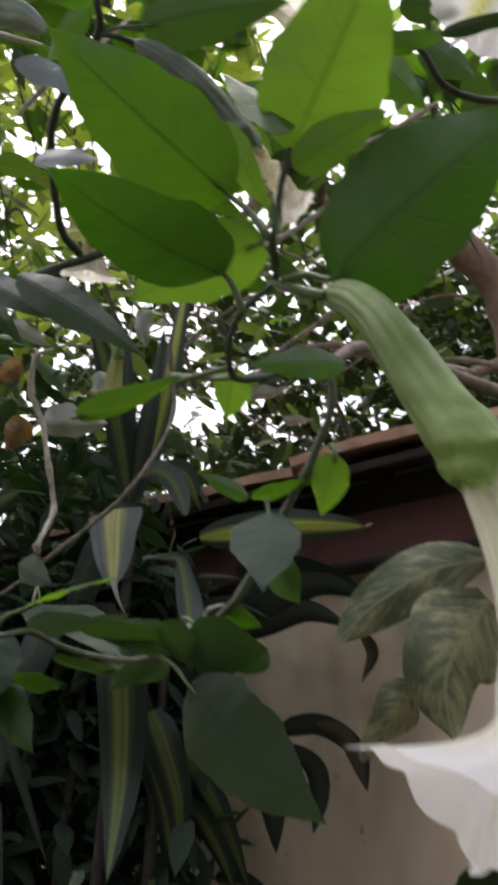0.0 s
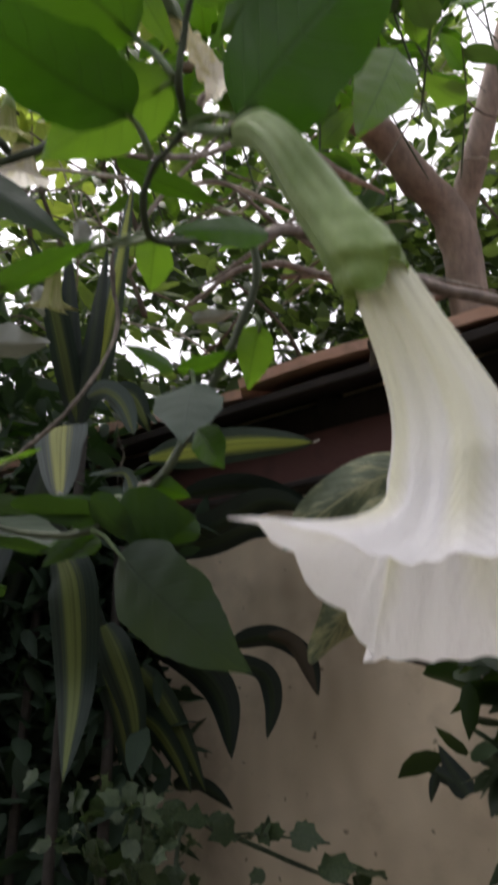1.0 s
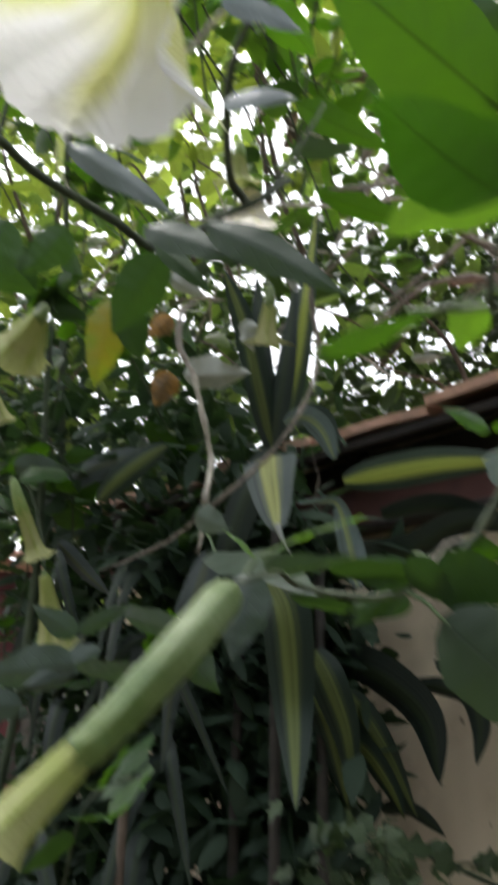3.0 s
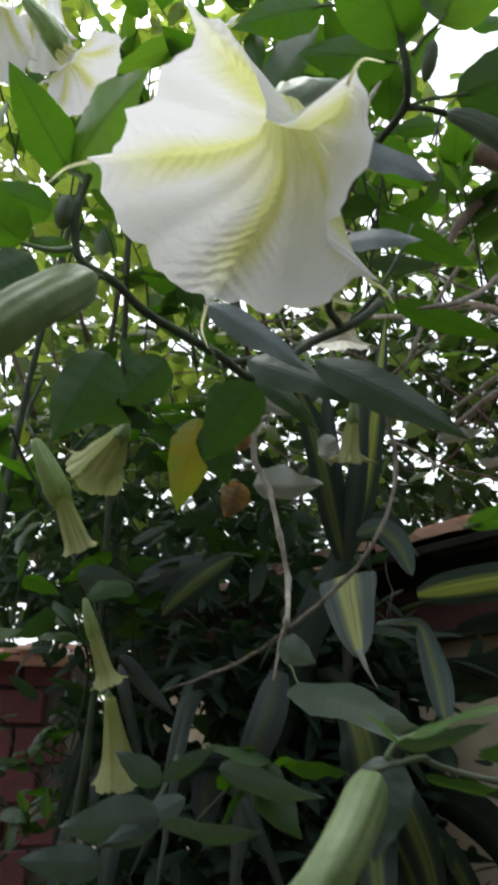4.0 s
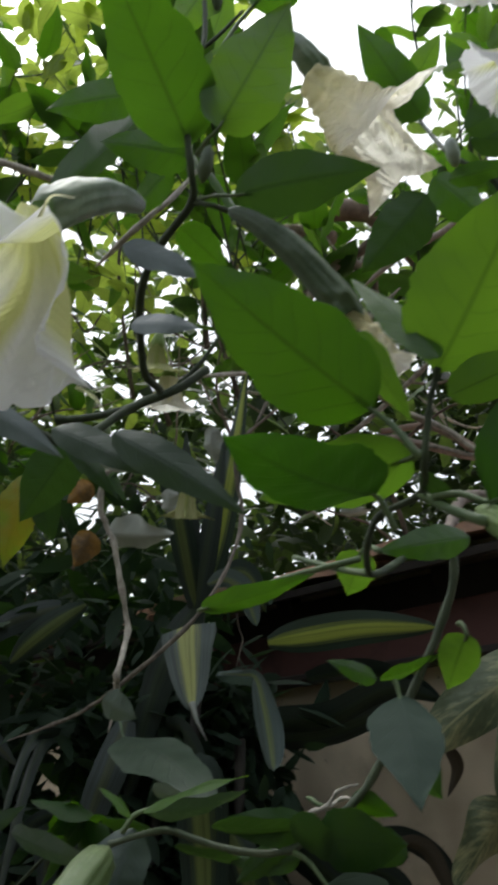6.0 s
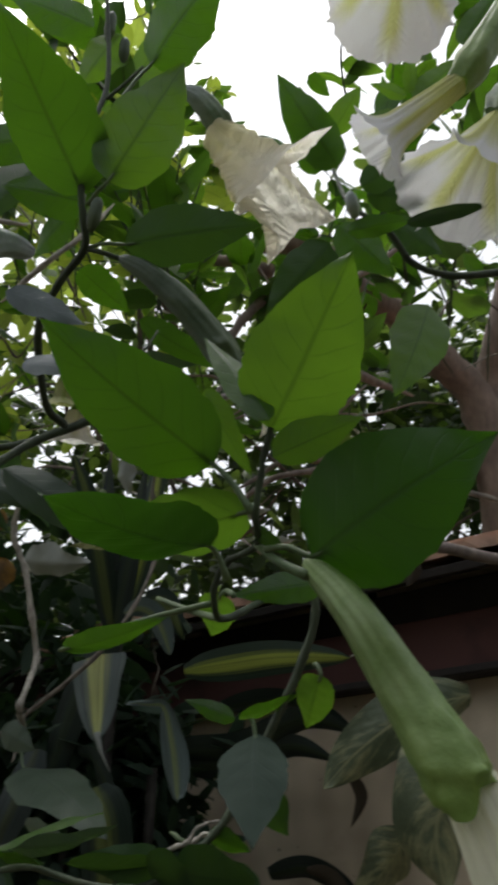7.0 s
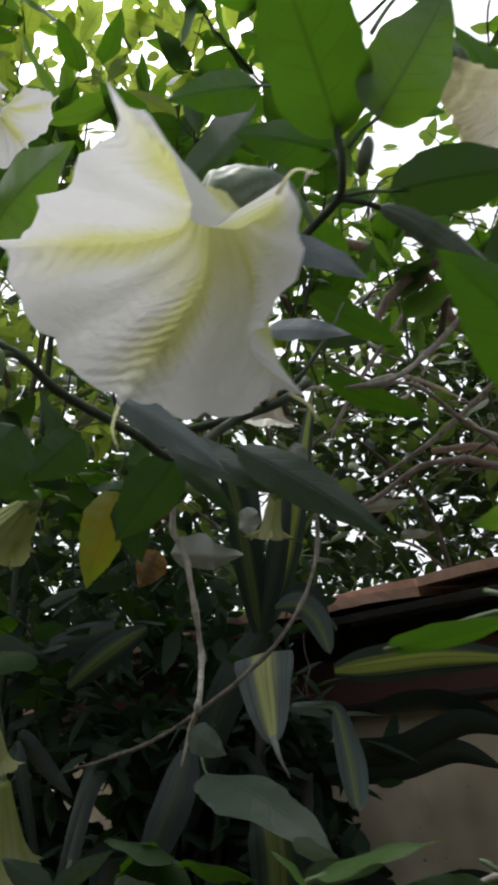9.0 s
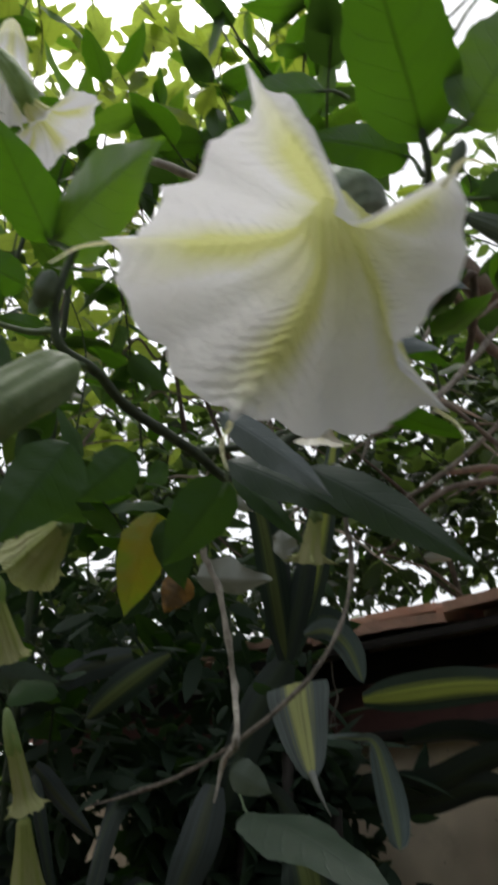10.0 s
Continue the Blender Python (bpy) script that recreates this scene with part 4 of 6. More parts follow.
L((-0.449, 1.231, 1.687), (-0.551, 1.202, 1.692), 0.4, 20, LEAF_GREY_SHEEN)
S([(-0.386, 1.302, 1.809), (-0.394, 1.265, 1.763), (-0.434, 1.241, 1.721), (-0.501, 1.221, 1.680)], 0.0035, 0.0025, STEM, 6)

# side shoot with the middle pair of flower leaves
node_b = (-0.018, 0.830, 2.374)
S([(-0.122, 1.118, 2.324), (-0.129, 1.062, 2.321), (-0.109, 0.966, 2.333), (-0.088, 0.906, 2.343), (-0.055, 0.866, 2.361), node_b, (-0.012, 0.799, 2.390), (-0.014, 0.791, 2.426), (-0.009, 0.789, 2.515), (0.002, 0.794, 2.595), (-0.006, 0.780, 2.748)], 0.0055, 0.0026, STEM, 8, 0.1)
S([(0.003, 0.791, 2.558), (0.026, 0.785, 2.574), (0.047, 0.778, 2.591)], 0.0022, 0.0016, STEM, 9)
L((0.030, 0.817, 2.364), (0.175, 0.811, 2.371), 0.43, 6, LEAF_DARK, stalk=node_b)
L((-0.013, 0.797, 2.419), (-0.069, 0.655, 2.536), 0.5, -6, LEAF, stalk=(-0.011, 0.794, 2.400))
L((0.020, 0.773, 2.409), (0.100, 0.750, 2.551), 0.5, 12, LEAF_LIME, stalk=(-0.006, 0.794, 2.400))
L((0.058, 0.771, 2.584), (0.153, 0.704, 2.639), 0.66, -10, LEAF, stalk=(0.025, 0.774, 2.531))
L((-0.026, 0.802, 2.707), (-0.128, 0.774, 2.744), 0.5, 10, LEAF)
L((0.008, 0.809, 2.699), (-0.048, 0.835, 2.641), 0.7, 10, LEAF_LIME)
L((-0.019, 0.836, 2.445), (-0.122, 0.825, 2.474), 0.48, 0, LEAF, stalk=(-0.011, 0.834, 2.417))
L((-0.094, 0.854, 2.579), (-0.197, 0.835, 2.549), 0.5, 0, LEAF, stalk=(-0.069, 0.874, 2.589))
L((-0.013, 0.804, 2.445), (0.002, 0.798, 2.544), 0.45, 0, LEAF_LIME)
spent = calyx(shrub, [(0.021, 0.831, 2.359), (0.050, 0.833, 2.339), (0.086, 0.843, 2.305), (0.120, 0.859, 2.262), (0.135, 0.863, 2.236)], 0.0165, CALYX_DARK, name="spent_flower", seed=8, label="spent dark flower sleeve with a withered tip")
corolla(spent, (0.128, 0.861, 2.249), (0.184, 0.885, 2.184), 0.008, 0.012, (0.018, 0, 0.4, 0.0), COROLLA_OLD, "withered_petal", crumple=0.007, seed=33, full=0.6)
S([node_b, (0.002, 0.826, 2.364), (0.022, 0.831, 2.357)], 0.0026, 0.003, STEM, 13)
L((-0.066, 0.765, 2.270), (0.004, 0.796, 2.246), 0.42, 0, LEAF_BLUE_SHEEN, fold=0.12, side=(0.0, -0.9, 0.15))
L((-0.093, 0.886, 2.270), (-0.012, 0.862, 2.238), 0.3, 0, LEAF_BLUE_SHEEN, fold=0.15, side=(0.0, -0.95, 0.0))
L((-0.052, 0.875, 2.473), (-0.118, 0.931, 2.462), 0.5, 10, LEAF)
L((-0.049, 0.907, 2.415), (-0.004, 0.977, 2.400), 0.5, 10, LEAF)
for a, b in (((0.013, 0.770, 2.385), (0.002, 0.786, 2.354)), ((-0.001, 0.795, 2.724), (-0.010, 0.812, 2.690)), ((0.013, 0.811, 2.695), (0.008, 0.827, 2.664))):
    pod(shrub, a, b, 0.0065, CALYX_DARK)

# the long main shoot with the open flower
calyx_l = (-0.307, 0.778, 2.185)
S([(-0.068, 1.166, 2.382), (-0.106, 1.142, 2.339), (-0.165, 1.122, 2.303), (-0.218, 1.055, 2.224), (-0.242, 0.966, 2.208), (-0.264, 0.897, 2.198), (-0.282, 0.848, 2.194), (-0.294, 0.799, 2.197), (-0.311, 0.770, 2.199), (-0.315, 0.760, 2.218), (-0.311, 0.750, 2.242), (-0.305, 0.754, 2.284)], 0.0062, 0.003, STEM, 10, 0.1)
S([(-0.294, 0.799, 2.197), (-0.301, 0.786, 2.195), calyx_l], 0.004, 0.0035, STEM_LIGHT, 11)
S([(-0.316, 0.763, 2.211), (-0.334, 0.760, 2.209), (-0.362, 0.750, 2.214)], 0.003, 0.002, STEM_LIGHT, 12)
calyx(shrub, [calyx_l, (-0.325, 0.716, 2.116), (-0.353, 0.687, 2.065), (-0.359, 0.673, 2.044)], 0.021, CALYX_PALE, seed=4, blunt=True, name="flower_bud")
L((-0.330, 0.762, 2.301), (-0.357, 0.681, 2.362), 0.46, 15, LEAF, stalk=(-0.308, 0.755, 2.279))
L((-0.328, 0.762, 2.302), (-0.216, 0.675, 2.306), 0.56, -10, LEAF_LIME, stalk=(-0.307, 0.756, 2.279))
L((-0.369, 0.764, 2.228), (-0.399, 0.700, 2.251), 0.7, 0, LEAF)
L((-0.350, 0.773, 2.267), (-0.401, 0.733, 2.277), 0.55, 10, LEAF)
L((-0.328, 0.778, 2.221), (-0.367, 0.764, 2.230), 0.45, 10, LEAF)
L((-0.344, 0.742, 2.192), (-0.377, 0.713, 2.142), 0.7, 0, LEAF_DARK)
pod(shrub, (-0.316, 0.743, 2.253), (-0.327, 0.753, 2.226), 0.0085, CALYX_DARK)
L((-0.183, 0.730, 2.108), (-0.113, 0.792, 2.073), 0.3, 0, LEAF_BLUE_SHEEN, fold=0.2, side=(0.2, -0.9, 0.2))
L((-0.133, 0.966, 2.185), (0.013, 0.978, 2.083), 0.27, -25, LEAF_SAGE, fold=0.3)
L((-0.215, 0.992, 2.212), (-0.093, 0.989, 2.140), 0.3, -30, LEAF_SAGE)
L((-0.215, 1.035, 2.218), (-0.141, 1.027, 2.131), 0.22, -20, LEAF_DARK)
L((-0.367, 0.950, 2.219), (-0.430, 0.959, 2.120), 0.66, 0, LEAF_DARK)
L((-0.316, 1.002, 2.233), (-0.376, 1.011, 2.183), 0.7, 0, LEAF_DARK)
L((-0.418, 0.999, 2.186), (-0.370, 1.040, 2.173), 0.5, 0, LEAF_DARK)
L((-0.228, 1.090, 2.238), (-0.309, 1.133, 2.153), 0.55, -10, LEAF_DARK)
L((-0.338, 1.212, 2.257), (-0.386, 1.260, 2.134), 0.5, 8, LEAF_YELLOW)
L((-0.327, 1.200, 2.241), (-0.306, 1.244, 2.162), 0.6, 8, LEAF_DARK)
L((-0.318, 1.412, 2.326), (-0.363, 1.416, 2.295), 0.75, 8, LEAF_ORANGE)
L((-0.376, 1.580, 2.302), (-0.412, 1.601, 2.239), 0.8, 8, LEAF_ORANGE, label="orange dying leaf")
L((-0.364, 1.633, 2.315), (-0.223, 1.620, 2.299), 0.5, 15, LEAF_PALE, label="bleached pale leaf")
L((-0.193, 1.446, 2.321), (-0.188, 1.471, 2.272), 0.75, 20, LEAF_PALE)
L((-0.104, 1.378, 2.402), (-0.099, 1.404, 2.341), 0.5, 10, LEAF_PALE)
L((0.003, 1.989, 2.532), (0.115, 1.994, 2.548), 0.35, 25, LEAF_PALE)
L((0.096, 2.022, 2.474), (0.176, 2.029, 2.479), 0.35, 25, LEAF_PALE)
L((-0.284, 1.282, 2.326), (-0.222, 1.303, 2.292), 0.35, 15, LEAF_PALE)
L((-0.717, 1.622, 2.150), (-0.606, 1.656, 2.140), 0.5, 0, LEAF_GREY_SHEEN)

# ---- flowers ----
def flower(parts_of, cal, rad, neck, mouth, tips, name="trumpet_flower", r0=0.011, r1=0.022, cmat=None, pmat=None, label="", seed=3, stalk=None, cal_open=1.0, teeth=3, threads=(), **kw):
    """A flower as one part of the shrub, with its sleeve as a piece of it."""
    ob = corolla(parts_of, neck, mouth, r0, r1, tips, pmat or COROLLA, name, seed=seed, label=label, **kw)
    if cal:
        calyx(ob, cal, rad, cmat or CALYX, seed=seed, open_end=cal_open, teeth=teeth)
    for line in threads:
        part("petal_tip", tube_mesh("petal_tip", line, 0.0013, 0.0004, 7, 5), COROLLA_THREAD, ob, line[0])
    if stalk:
        part("pedicel", tube_mesh("pedicel", stalk, 0.003, 0.0036, 7, 4), STEM_LIGHT, ob, stalk[0])
    return ob


# open flower that faces the path
f1_tips = [(-0.049, 0.573, 2.135), (-0.050, 0.672, 2.061), (-0.171, 0.697, 2.078), (-0.231, 0.611, 2.148), (-0.145, 0.551, 2.200)]
f1_mouth, f1_neck = (-0.126, 0.622, 2.122), (-0.106, 0.664, 2.223)
f1_threads = ([(-0.054, 0.580, 2.133), (-0.044, 0.572, 2.141), (-0.032, 0.578, 2.143)], [(-0.057, 0.669, 2.065), (-0.046, 0.675, 2.059), (-0.041, 0.680, 2.051)],
              [(-0.170, 0.695, 2.080), (-0.177, 0.708, 2.071), (-0.175, 0.718, 2.060)], [(-0.226, 0.613, 2.149), (-0.243, 0.612, 2.146), (-0.262, 0.622, 2.146)])
flower(shrub, [(-0.057, 0.792, 2.338), (-0.074, 0.761, 2.325), (-0.096, 0.728, 2.294), (-0.113, 0.700, 2.255)], 0.019, f1_neck, f1_mouth, f1_tips, cmat=CALYX_GREY, label="open white trumpet flower with pale green ribs", seed=11, flare=0.3, power=1.25, r1=0.02, fulls=((0.98, 0.5), 0.86, 0.9, (0.74, 0.7), (0.8, 0.26)), broad=(0.4, 3.5), notch=(0.0, 0.0, 0.1, 0.07, 0.0), bend=(-0.103, 0.664, 2.178), threads=f1_threads)

# folded leaf behind the open flower
L((-0.165, 0.820, 2.401), (-0.110, 0.957, 2.690), 0.14, 60, LEAF_DARK, fold=0.7, shape=(0.5, 0.5), label="leaf folded along its midrib")

# long flower seen from the side
flower(shrub, [(0.201, 0.715, 1.975), (0.225, 0.663, 1.929), (0.253, 0.662, 1.876), (0.269, 0.656, 1.843), (0.277, 0.654, 1.826)], 0.0182, (0.274, 0.664, 1.848), (0.295, 0.664, 1.671),
       [(0.201, 0.615, 1.694), (0.258, 0.707, 1.643), (0.335, 0.731, 1.644), (0.382, 0.666, 1.676), (0.289, 0.609, 1.678)], cmat=CALYX, label="long white trumpet flower in a green sleeve", pmat=COROLLA_PLAIN, seed=12, flare=0.62, power=2.4, r0=0.0155, r1=0.034, cal_open=1.2, teeth=2, fulls=(0.6, 0.9, 0.85, 0.8, 0.62), broad=(0.72, 1.9), bend=(0.306, 0.671, 1.752), stalk=[stem_a, (0.182, 0.706, 1.973), (0.201, 0.692, 1.958)])

# wilted flower
flower(shrub, [(0.077, 0.854, 2.647), (0.101, 0.863, 2.634), (0.126, 0.883, 2.604)], 0.016, (0.112, 0.878, 2.606), (0.186, 0.915, 2.520), [(0.250, 0.880, 2.572), (0.260, 0.950, 2.498), (0.182, 0.970, 2.462), (0.136, 0.940, 2.505), (0.212, 0.905, 2.568)], cmat=CALYX_GREY, pmat=COROLLA_OLD, label="wilted creamy flower with crumpled petals", seed=13, crumple=0.0042, fulls=(0.55, 0.55, 0.6, 0.8, 0.75), flare=0.7, r0=0.017, r1=0.036, power=1.5, pleats=3.0, broad=(0.3, 3))

# flowers high up
flower(shrub, None, 0, (0.445, 1.049, 3.276), (0.387, 1.011, 3.017), (0.098, 10, 0.15, 0.0), label="white flower seen from below", seed=14, full=0.9, flare=0.25, power=1.2)
flower(shrub, [(0.483, 0.806, 2.710), (0.450, 0.815, 2.644), (0.406, 0.826, 2.574)], 0.02, (0.411, 0.823, 2.580), (0.304, 0.852, 2.514), (0.036, 0, 0.4, 0.0), label="nodding white flower", seed=15, flare=0.7, r0=0.013, r1=0.02)
flower(shrub, [(0.535, 0.941, 2.741), (0.505, 0.939, 2.697), (0.480, 0.930, 2.645)], 0.02, (0.483, 0.930, 2.645), (0.408, 0.937, 2.515), (0.075, 40, 0.35, 0.0), cmat=CALYX_GREY, label="white flower half hidden by leaves", seed=16, flare=0.35, r1=0.026, power=1.4)
flower(shrub, [(-0.503, 0.875, 2.757), (-0.481, 0.894, 2.729), (-0.460, 0.917, 2.693)], 0.016, (-0.462, 0.915, 2.695), (-0.425, 0.944, 2.655), (0.055, 20, 0.5, 0.01), cmat=CALYX, label="white flower hanging among leaves", seed=17, flare=0.4, r0=0.011, r1=0.018, power=1.5)
flower(shrub, None, 0, (-0.572, 1.010, 3.033), (-0.529, 0.967, 2.789), (0.045, 50, 0.25, 0.0), label="white flower behind leaves", seed=18, flare=0.4, r1=0.025)
flower(shrub, None, 0, (-0.575, 0.870, 2.848), (-0.519, 0.849, 2.636), (0.05, 30, 0.3, 0.0), label="white flower with yellow throat", seed=19, flare=0.4, r1=0.025)
flower(shrub, [(-0.460, 1.231, 2.274), (-0.474, 1.239, 2.251)], 0.012, (-0.467, 1.235, 2.263), (-0.537, 1.293, 2.222), (0.042, 10, 0.35, 0.0), pmat=COROLLA_GREEN, cmat=CALYX_PALE, label="greenish half-open flower", seed=20, flare=0.6, r0=0.012, r1=0.03)
flower(shrub, [(-0.128, 1.121, 2.424), (-0.133, 1.131, 2.403)], 0.01, (-0.133, 1.128, 2.410), (-0.137, 1.146, 2.374), (0.03, 10, 0.3, 0.0), pmat=COROLLA_GREEN, label="small pale flower", seed=21, r0=0.01, r1=0.014)
flower(shrub, [(-0.123, 1.163, 2.390), (-0.124, 1.169, 2.375)], 0.01, (-0.124, 1.168, 2.379), (-0.131, 1.186, 2.334), (0.035, 10, 0.4, 0.0), pmat=COROLLA_OLD, label="small cream flower", seed=28, r0=0.012, r1=0.022)

# leaves round the high flowers
for a, b, w, m in (((0.294, 1.200, 2.858), (0.195, 1.114, 3.008), 0.42, LEAF), ((0.256, 1.239, 2.887), (0.234, 1.160, 3.033), 0.4, LEAF), ((0.297, 1.277, 3.036), (0.357, 1.239, 3.117), 0.5, LEAF_LIME), ((0.133, 1.340, 3.106), (0.214, 1.354, 3.092), 0.5, LEAF),
                   ((0.298, 0.959, 2.564), (0.382, 0.944, 2.605), 0.46, LEAF_DARK), ((0.307, 0.979, 2.569), (0.385, 0.990, 2.561), 0.55, LEAF_DARK), ((0.354, 0.986, 2.520), (0.473, 0.984, 2.542), 0.2, LEAF_DARK), ((0.280, 1.023, 2.547), (0.376, 1.023, 2.561), 0.32, LEAF),
                   ((0.345, 1.059, 2.596), (0.419, 1.088, 2.551), 0.6, LEAF_DARK), ((0.259, 1.066, 2.569), (0.160, 1.107, 2.477), 0.55, LEAF_DARK), ((0.276, 1.094, 2.626), (0.356, 1.137, 2.557), 0.6, LEAF), ((0.464, 0.952, 2.816), (0.517, 0.919, 2.887), 0.5, LEAF),
                   ((0.493, 1.464, 3.355), (0.408, 1.443, 3.383), 0.4, LEAF_LIME), ((0.500, 1.461, 3.361), (0.512, 1.413, 3.455), 0.35, LEAF_LIME), ((0.512, 1.469, 3.349), (0.630, 1.433, 3.435), 0.5, LEAF_LIME), ((0.386, 1.413, 3.221), (0.481, 1.409, 3.242), 0.4, LEAF_LIME),
                   ((0.522, 1.444, 3.289), (0.590, 1.414, 3.356), 0.4, LEAF_LIME), ((0.577, 1.238, 2.935), (0.613, 1.198, 3.017), 0.5, LEAF_GREY_SHEEN)):
    L(a, b, w, rng.uniform(-15, 25), m)
S([(0.511, 1.107, 2.528), (0.426, 1.087, 2.511), (0.370, 1.066, 2.521), (0.339, 1.035, 2.553), (0.290, 1.043, 2.618), (0.281, 1.164, 2.817)], 0.0055, 0.003, STEM, 31, 0.12)
S([(0.491, 1.476, 3.332), (0.456, 1.541, 3.203), (0.483, 1.746, 3.033)], 0.003, 0.004, STEM, 32, 0.12)
pod(shrub, (0.287, 1.005, 2.604), (0.294, 1.023, 2.569), 0.009, CALYX_GREY)

# the hanging string of young flowers
flower(shrub, [(-0.550, 1.125, 2.210), (-0.537, 1.145, 2.175), (-0.522, 1.168, 2.135)], 0.017, (-0.523, 1.165, 2.140), (-0.505, 1.204, 2.070), (0.019, 10, 0.45, 0.0), pmat=COROLLA_GREEN, cmat=CALYX, label="young greenish flower in its sleeve", seed=22, r0=0.011, r1=0.016, full=0.8)
flower(shrub, [(-0.581, 1.387, 2.049), (-0.578, 1.400, 2.024), (-0.572, 1.419, 1.988)], 0.0105, (-0.578, 1.400, 2.024), (-0.560, 1.453, 1.924), (0.024, 40, 0.45, 0.0), pmat=COROLLA_GREEN, cmat=CALYX, label="young greenish flower in its sleeve", seed=23, r0=0.009, r1=0.013, full=0.7, flare=0.75)
flower(shrub, [(-0.620, 1.594, 1.930), (-0.619, 1.603, 1.912), (-0.618, 1.612, 1.894)], 0.008, (-0.619, 1.597, 1.924), (-0.615, 1.666, 1.782), (0.042, 15, 0.4, 0.0), pmat=COROLLA_GREEN, cmat=CALYX_PALE, label="hanging pale yellow bell flower", seed=24, r0=0.01, r1=0.024, full=0.8, flare=0.65, power=1.3)
S([(-0.550, 1.125, 2.210), (-0.571, 1.134, 2.252), (-0.551, 1.133, 2.312)], 0.0025, 0.003, STEM, 14)
S([(-0.589, 1.365, 2.093), (-0.621, 1.359, 2.159), (-0.664, 1.304, 2.251), (-0.658, 1.231, 2.288)], 0.0025, 0.003, STEM, 15)
S([(-0.630, 1.619, 1.920), (-0.656, 1.650, 2.007), (-0.696, 1.636, 2.135)], 0.0025, 0.003, STEM, 16)
flower(shrub, [(-0.133, 1.363, 2.337), (-0.135, 1.370, 2.320), (-0.138, 1.377, 2.304)], 0.010, (-0.137, 1.374, 2.312), (-0.149, 1.397, 2.258), (0.026, 20, 0.9, -0.012), pmat=COROLLA_GREEN, cmat=CALYX_PALE, label="small pale drooping flower", seed=25, r0=0.009, r1=0.013, full=0.4, flare=0.55)

# large bud low in the middle
bud_c = (-0.092, 0.905, 1.780)
calyx(shrub, [bud_c, (-0.114, 0.837, 1.728), (-0.149, 0.814, 1.683), (-0.176, 0.797, 1.655)], 0.0165, CALYX_PALE, name="flower_bud", blunt=True, seed=6, label="long pale green flower bud")
corolla(shrub, (-0.170, 0.801, 1.662), (-0.220, 0.773, 1.604), 0.012, 0.016, (0.02, 0, 0.2, 0.0), COROLLA_GREEN, "unopened_flower", full=0.9, seed=26)

# fine tendrils
for k, line in enumerate(([(-0.128, 1.785, 2.194), (-0.127, 1.803, 2.160), (-0.120, 1.821, 2.128), (-0.134, 1.836, 2.097), (-0.139, 1.850, 2.067)], [(-0.118, 1.817, 2.136), (-0.128, 1.824, 2.100), (-0.121, 1.858, 2.057)],
                          [(-0.181, 0.741, 2.079), (-0.179, 0.746, 2.070), (-0.185, 0.752, 2.058)], [(0.302, 0.673, 1.814), (0.298, 0.699, 1.797), (0.303, 0.724, 1.782)])):
    S(line, 0.0012, 0.0006, STEM_LIGHT if k > 1 else TWIG_DARK, 60 + k, 0.3, "tendril")

# grey twigs
S([(-0.282, 1.455, 2.376), (-0.311, 1.455, 2.360), (-0.324, 1.478, 2.306), (-0.300, 1.491, 2.245), (-0.286, 1.508, 2.168), (-0.279, 1.533, 2.096), (-0.263, 1.440, 2.007), (-0.297, 1.555, 1.992), (-0.313, 1.567, 1.936)], 0.005, 0.004, TWIG, 17, 0.32, "twig", "grey knobbly twig")
S([(-0.080, 1.525, 2.456), (-0.089, 1.550, 2.400), (-0.083, 1.577, 2.299), (-0.111, 1.533, 2.183), (-0.174, 1.522, 2.093), (-0.270, 1.537, 2.021), (-0.361, 1.611, 1.985), (-0.449, 1.667, 1.963), (-0.561, 1.707, 1.939)], 0.0039, 0.003, TWIG_DARK, 18, 0.35, "twig", "grey knobbly twig")
S([(-0.053, 1.575, 2.500), (0.007, 1.638, 2.658), (0.149, 1.775, 2.956), (0.219, 1.834, 3.129)], 0.0045, 0.006, TWIG_DARK, 19, 0.15, "twig")
S([(-0.165, 1.340, 2.478), (-0.100, 1.440, 2.540), (0.007, 1.638, 2.658), (0.122, 1.830, 2.794), (0.299, 2.066, 2.851)], 0.003, 0.0055, TWIG, 20, 0.15, "twig")
S([(0.223, 1.627, 2.543), (0.320, 1.647, 2.495), (0.393, 1.668, 2.439), (0.502, 1.682, 2.413)], 0.0045, 0.006, TWIG, 21, 0.15, "twig")
S([(0.218, 1.835, 2.546), (0.318, 1.840, 2.547), (0.398, 1.806, 2.501), (0.499, 1.765, 2.485), (0.656, 1.696, 2.396)], 0.0045, 0.0065, TWIG_DARK, 22, 0.15, "twig")
S([(-0.305, 1.203, 2.339), (-0.220, 1.209, 2.347), (-0.137, 1.178, 2.357), (-0.086, 1.169, 2.385), (-0.037, 1.168, 2.460), (-0.014, 1.192, 2.528)], 0.0065, 0.0015, STEM, 23, 0.25)
S([(-0.020, 1.249, 2.419), (0.047, 1.338, 2.480), (0.130, 1.498, 2.624), (0.265, 1.629, 2.835)], 0.004, 0.006, TWIG_DARK, 24, 0.2, "twig")
S([(-0.180, 0.992, 2.442), (-0.119, 0.961, 2.470), (-0.070, 0.963, 2.520), (-0.037, 0.984, 2.594)], 0.004, 0.003, TWIG, 25, 0.2, "twig")
S([(-0.308, 0.910, 2.569), (-0.265, 0.922, 2.556), (-0.230, 0.971, 2.577), (-0.174, 1.020, 2.603)], 0.0045, 0.004, TWIG, 26, 0.2, "twig")
S([(0.178, 1.487, 2.739), (0.248, 1.473, 2.788), (0.359, 1.504, 2.877), (0.453, 1.529, 2.969)], 0.005, 0.007, BOUGH, 27, 0.2, "bough")
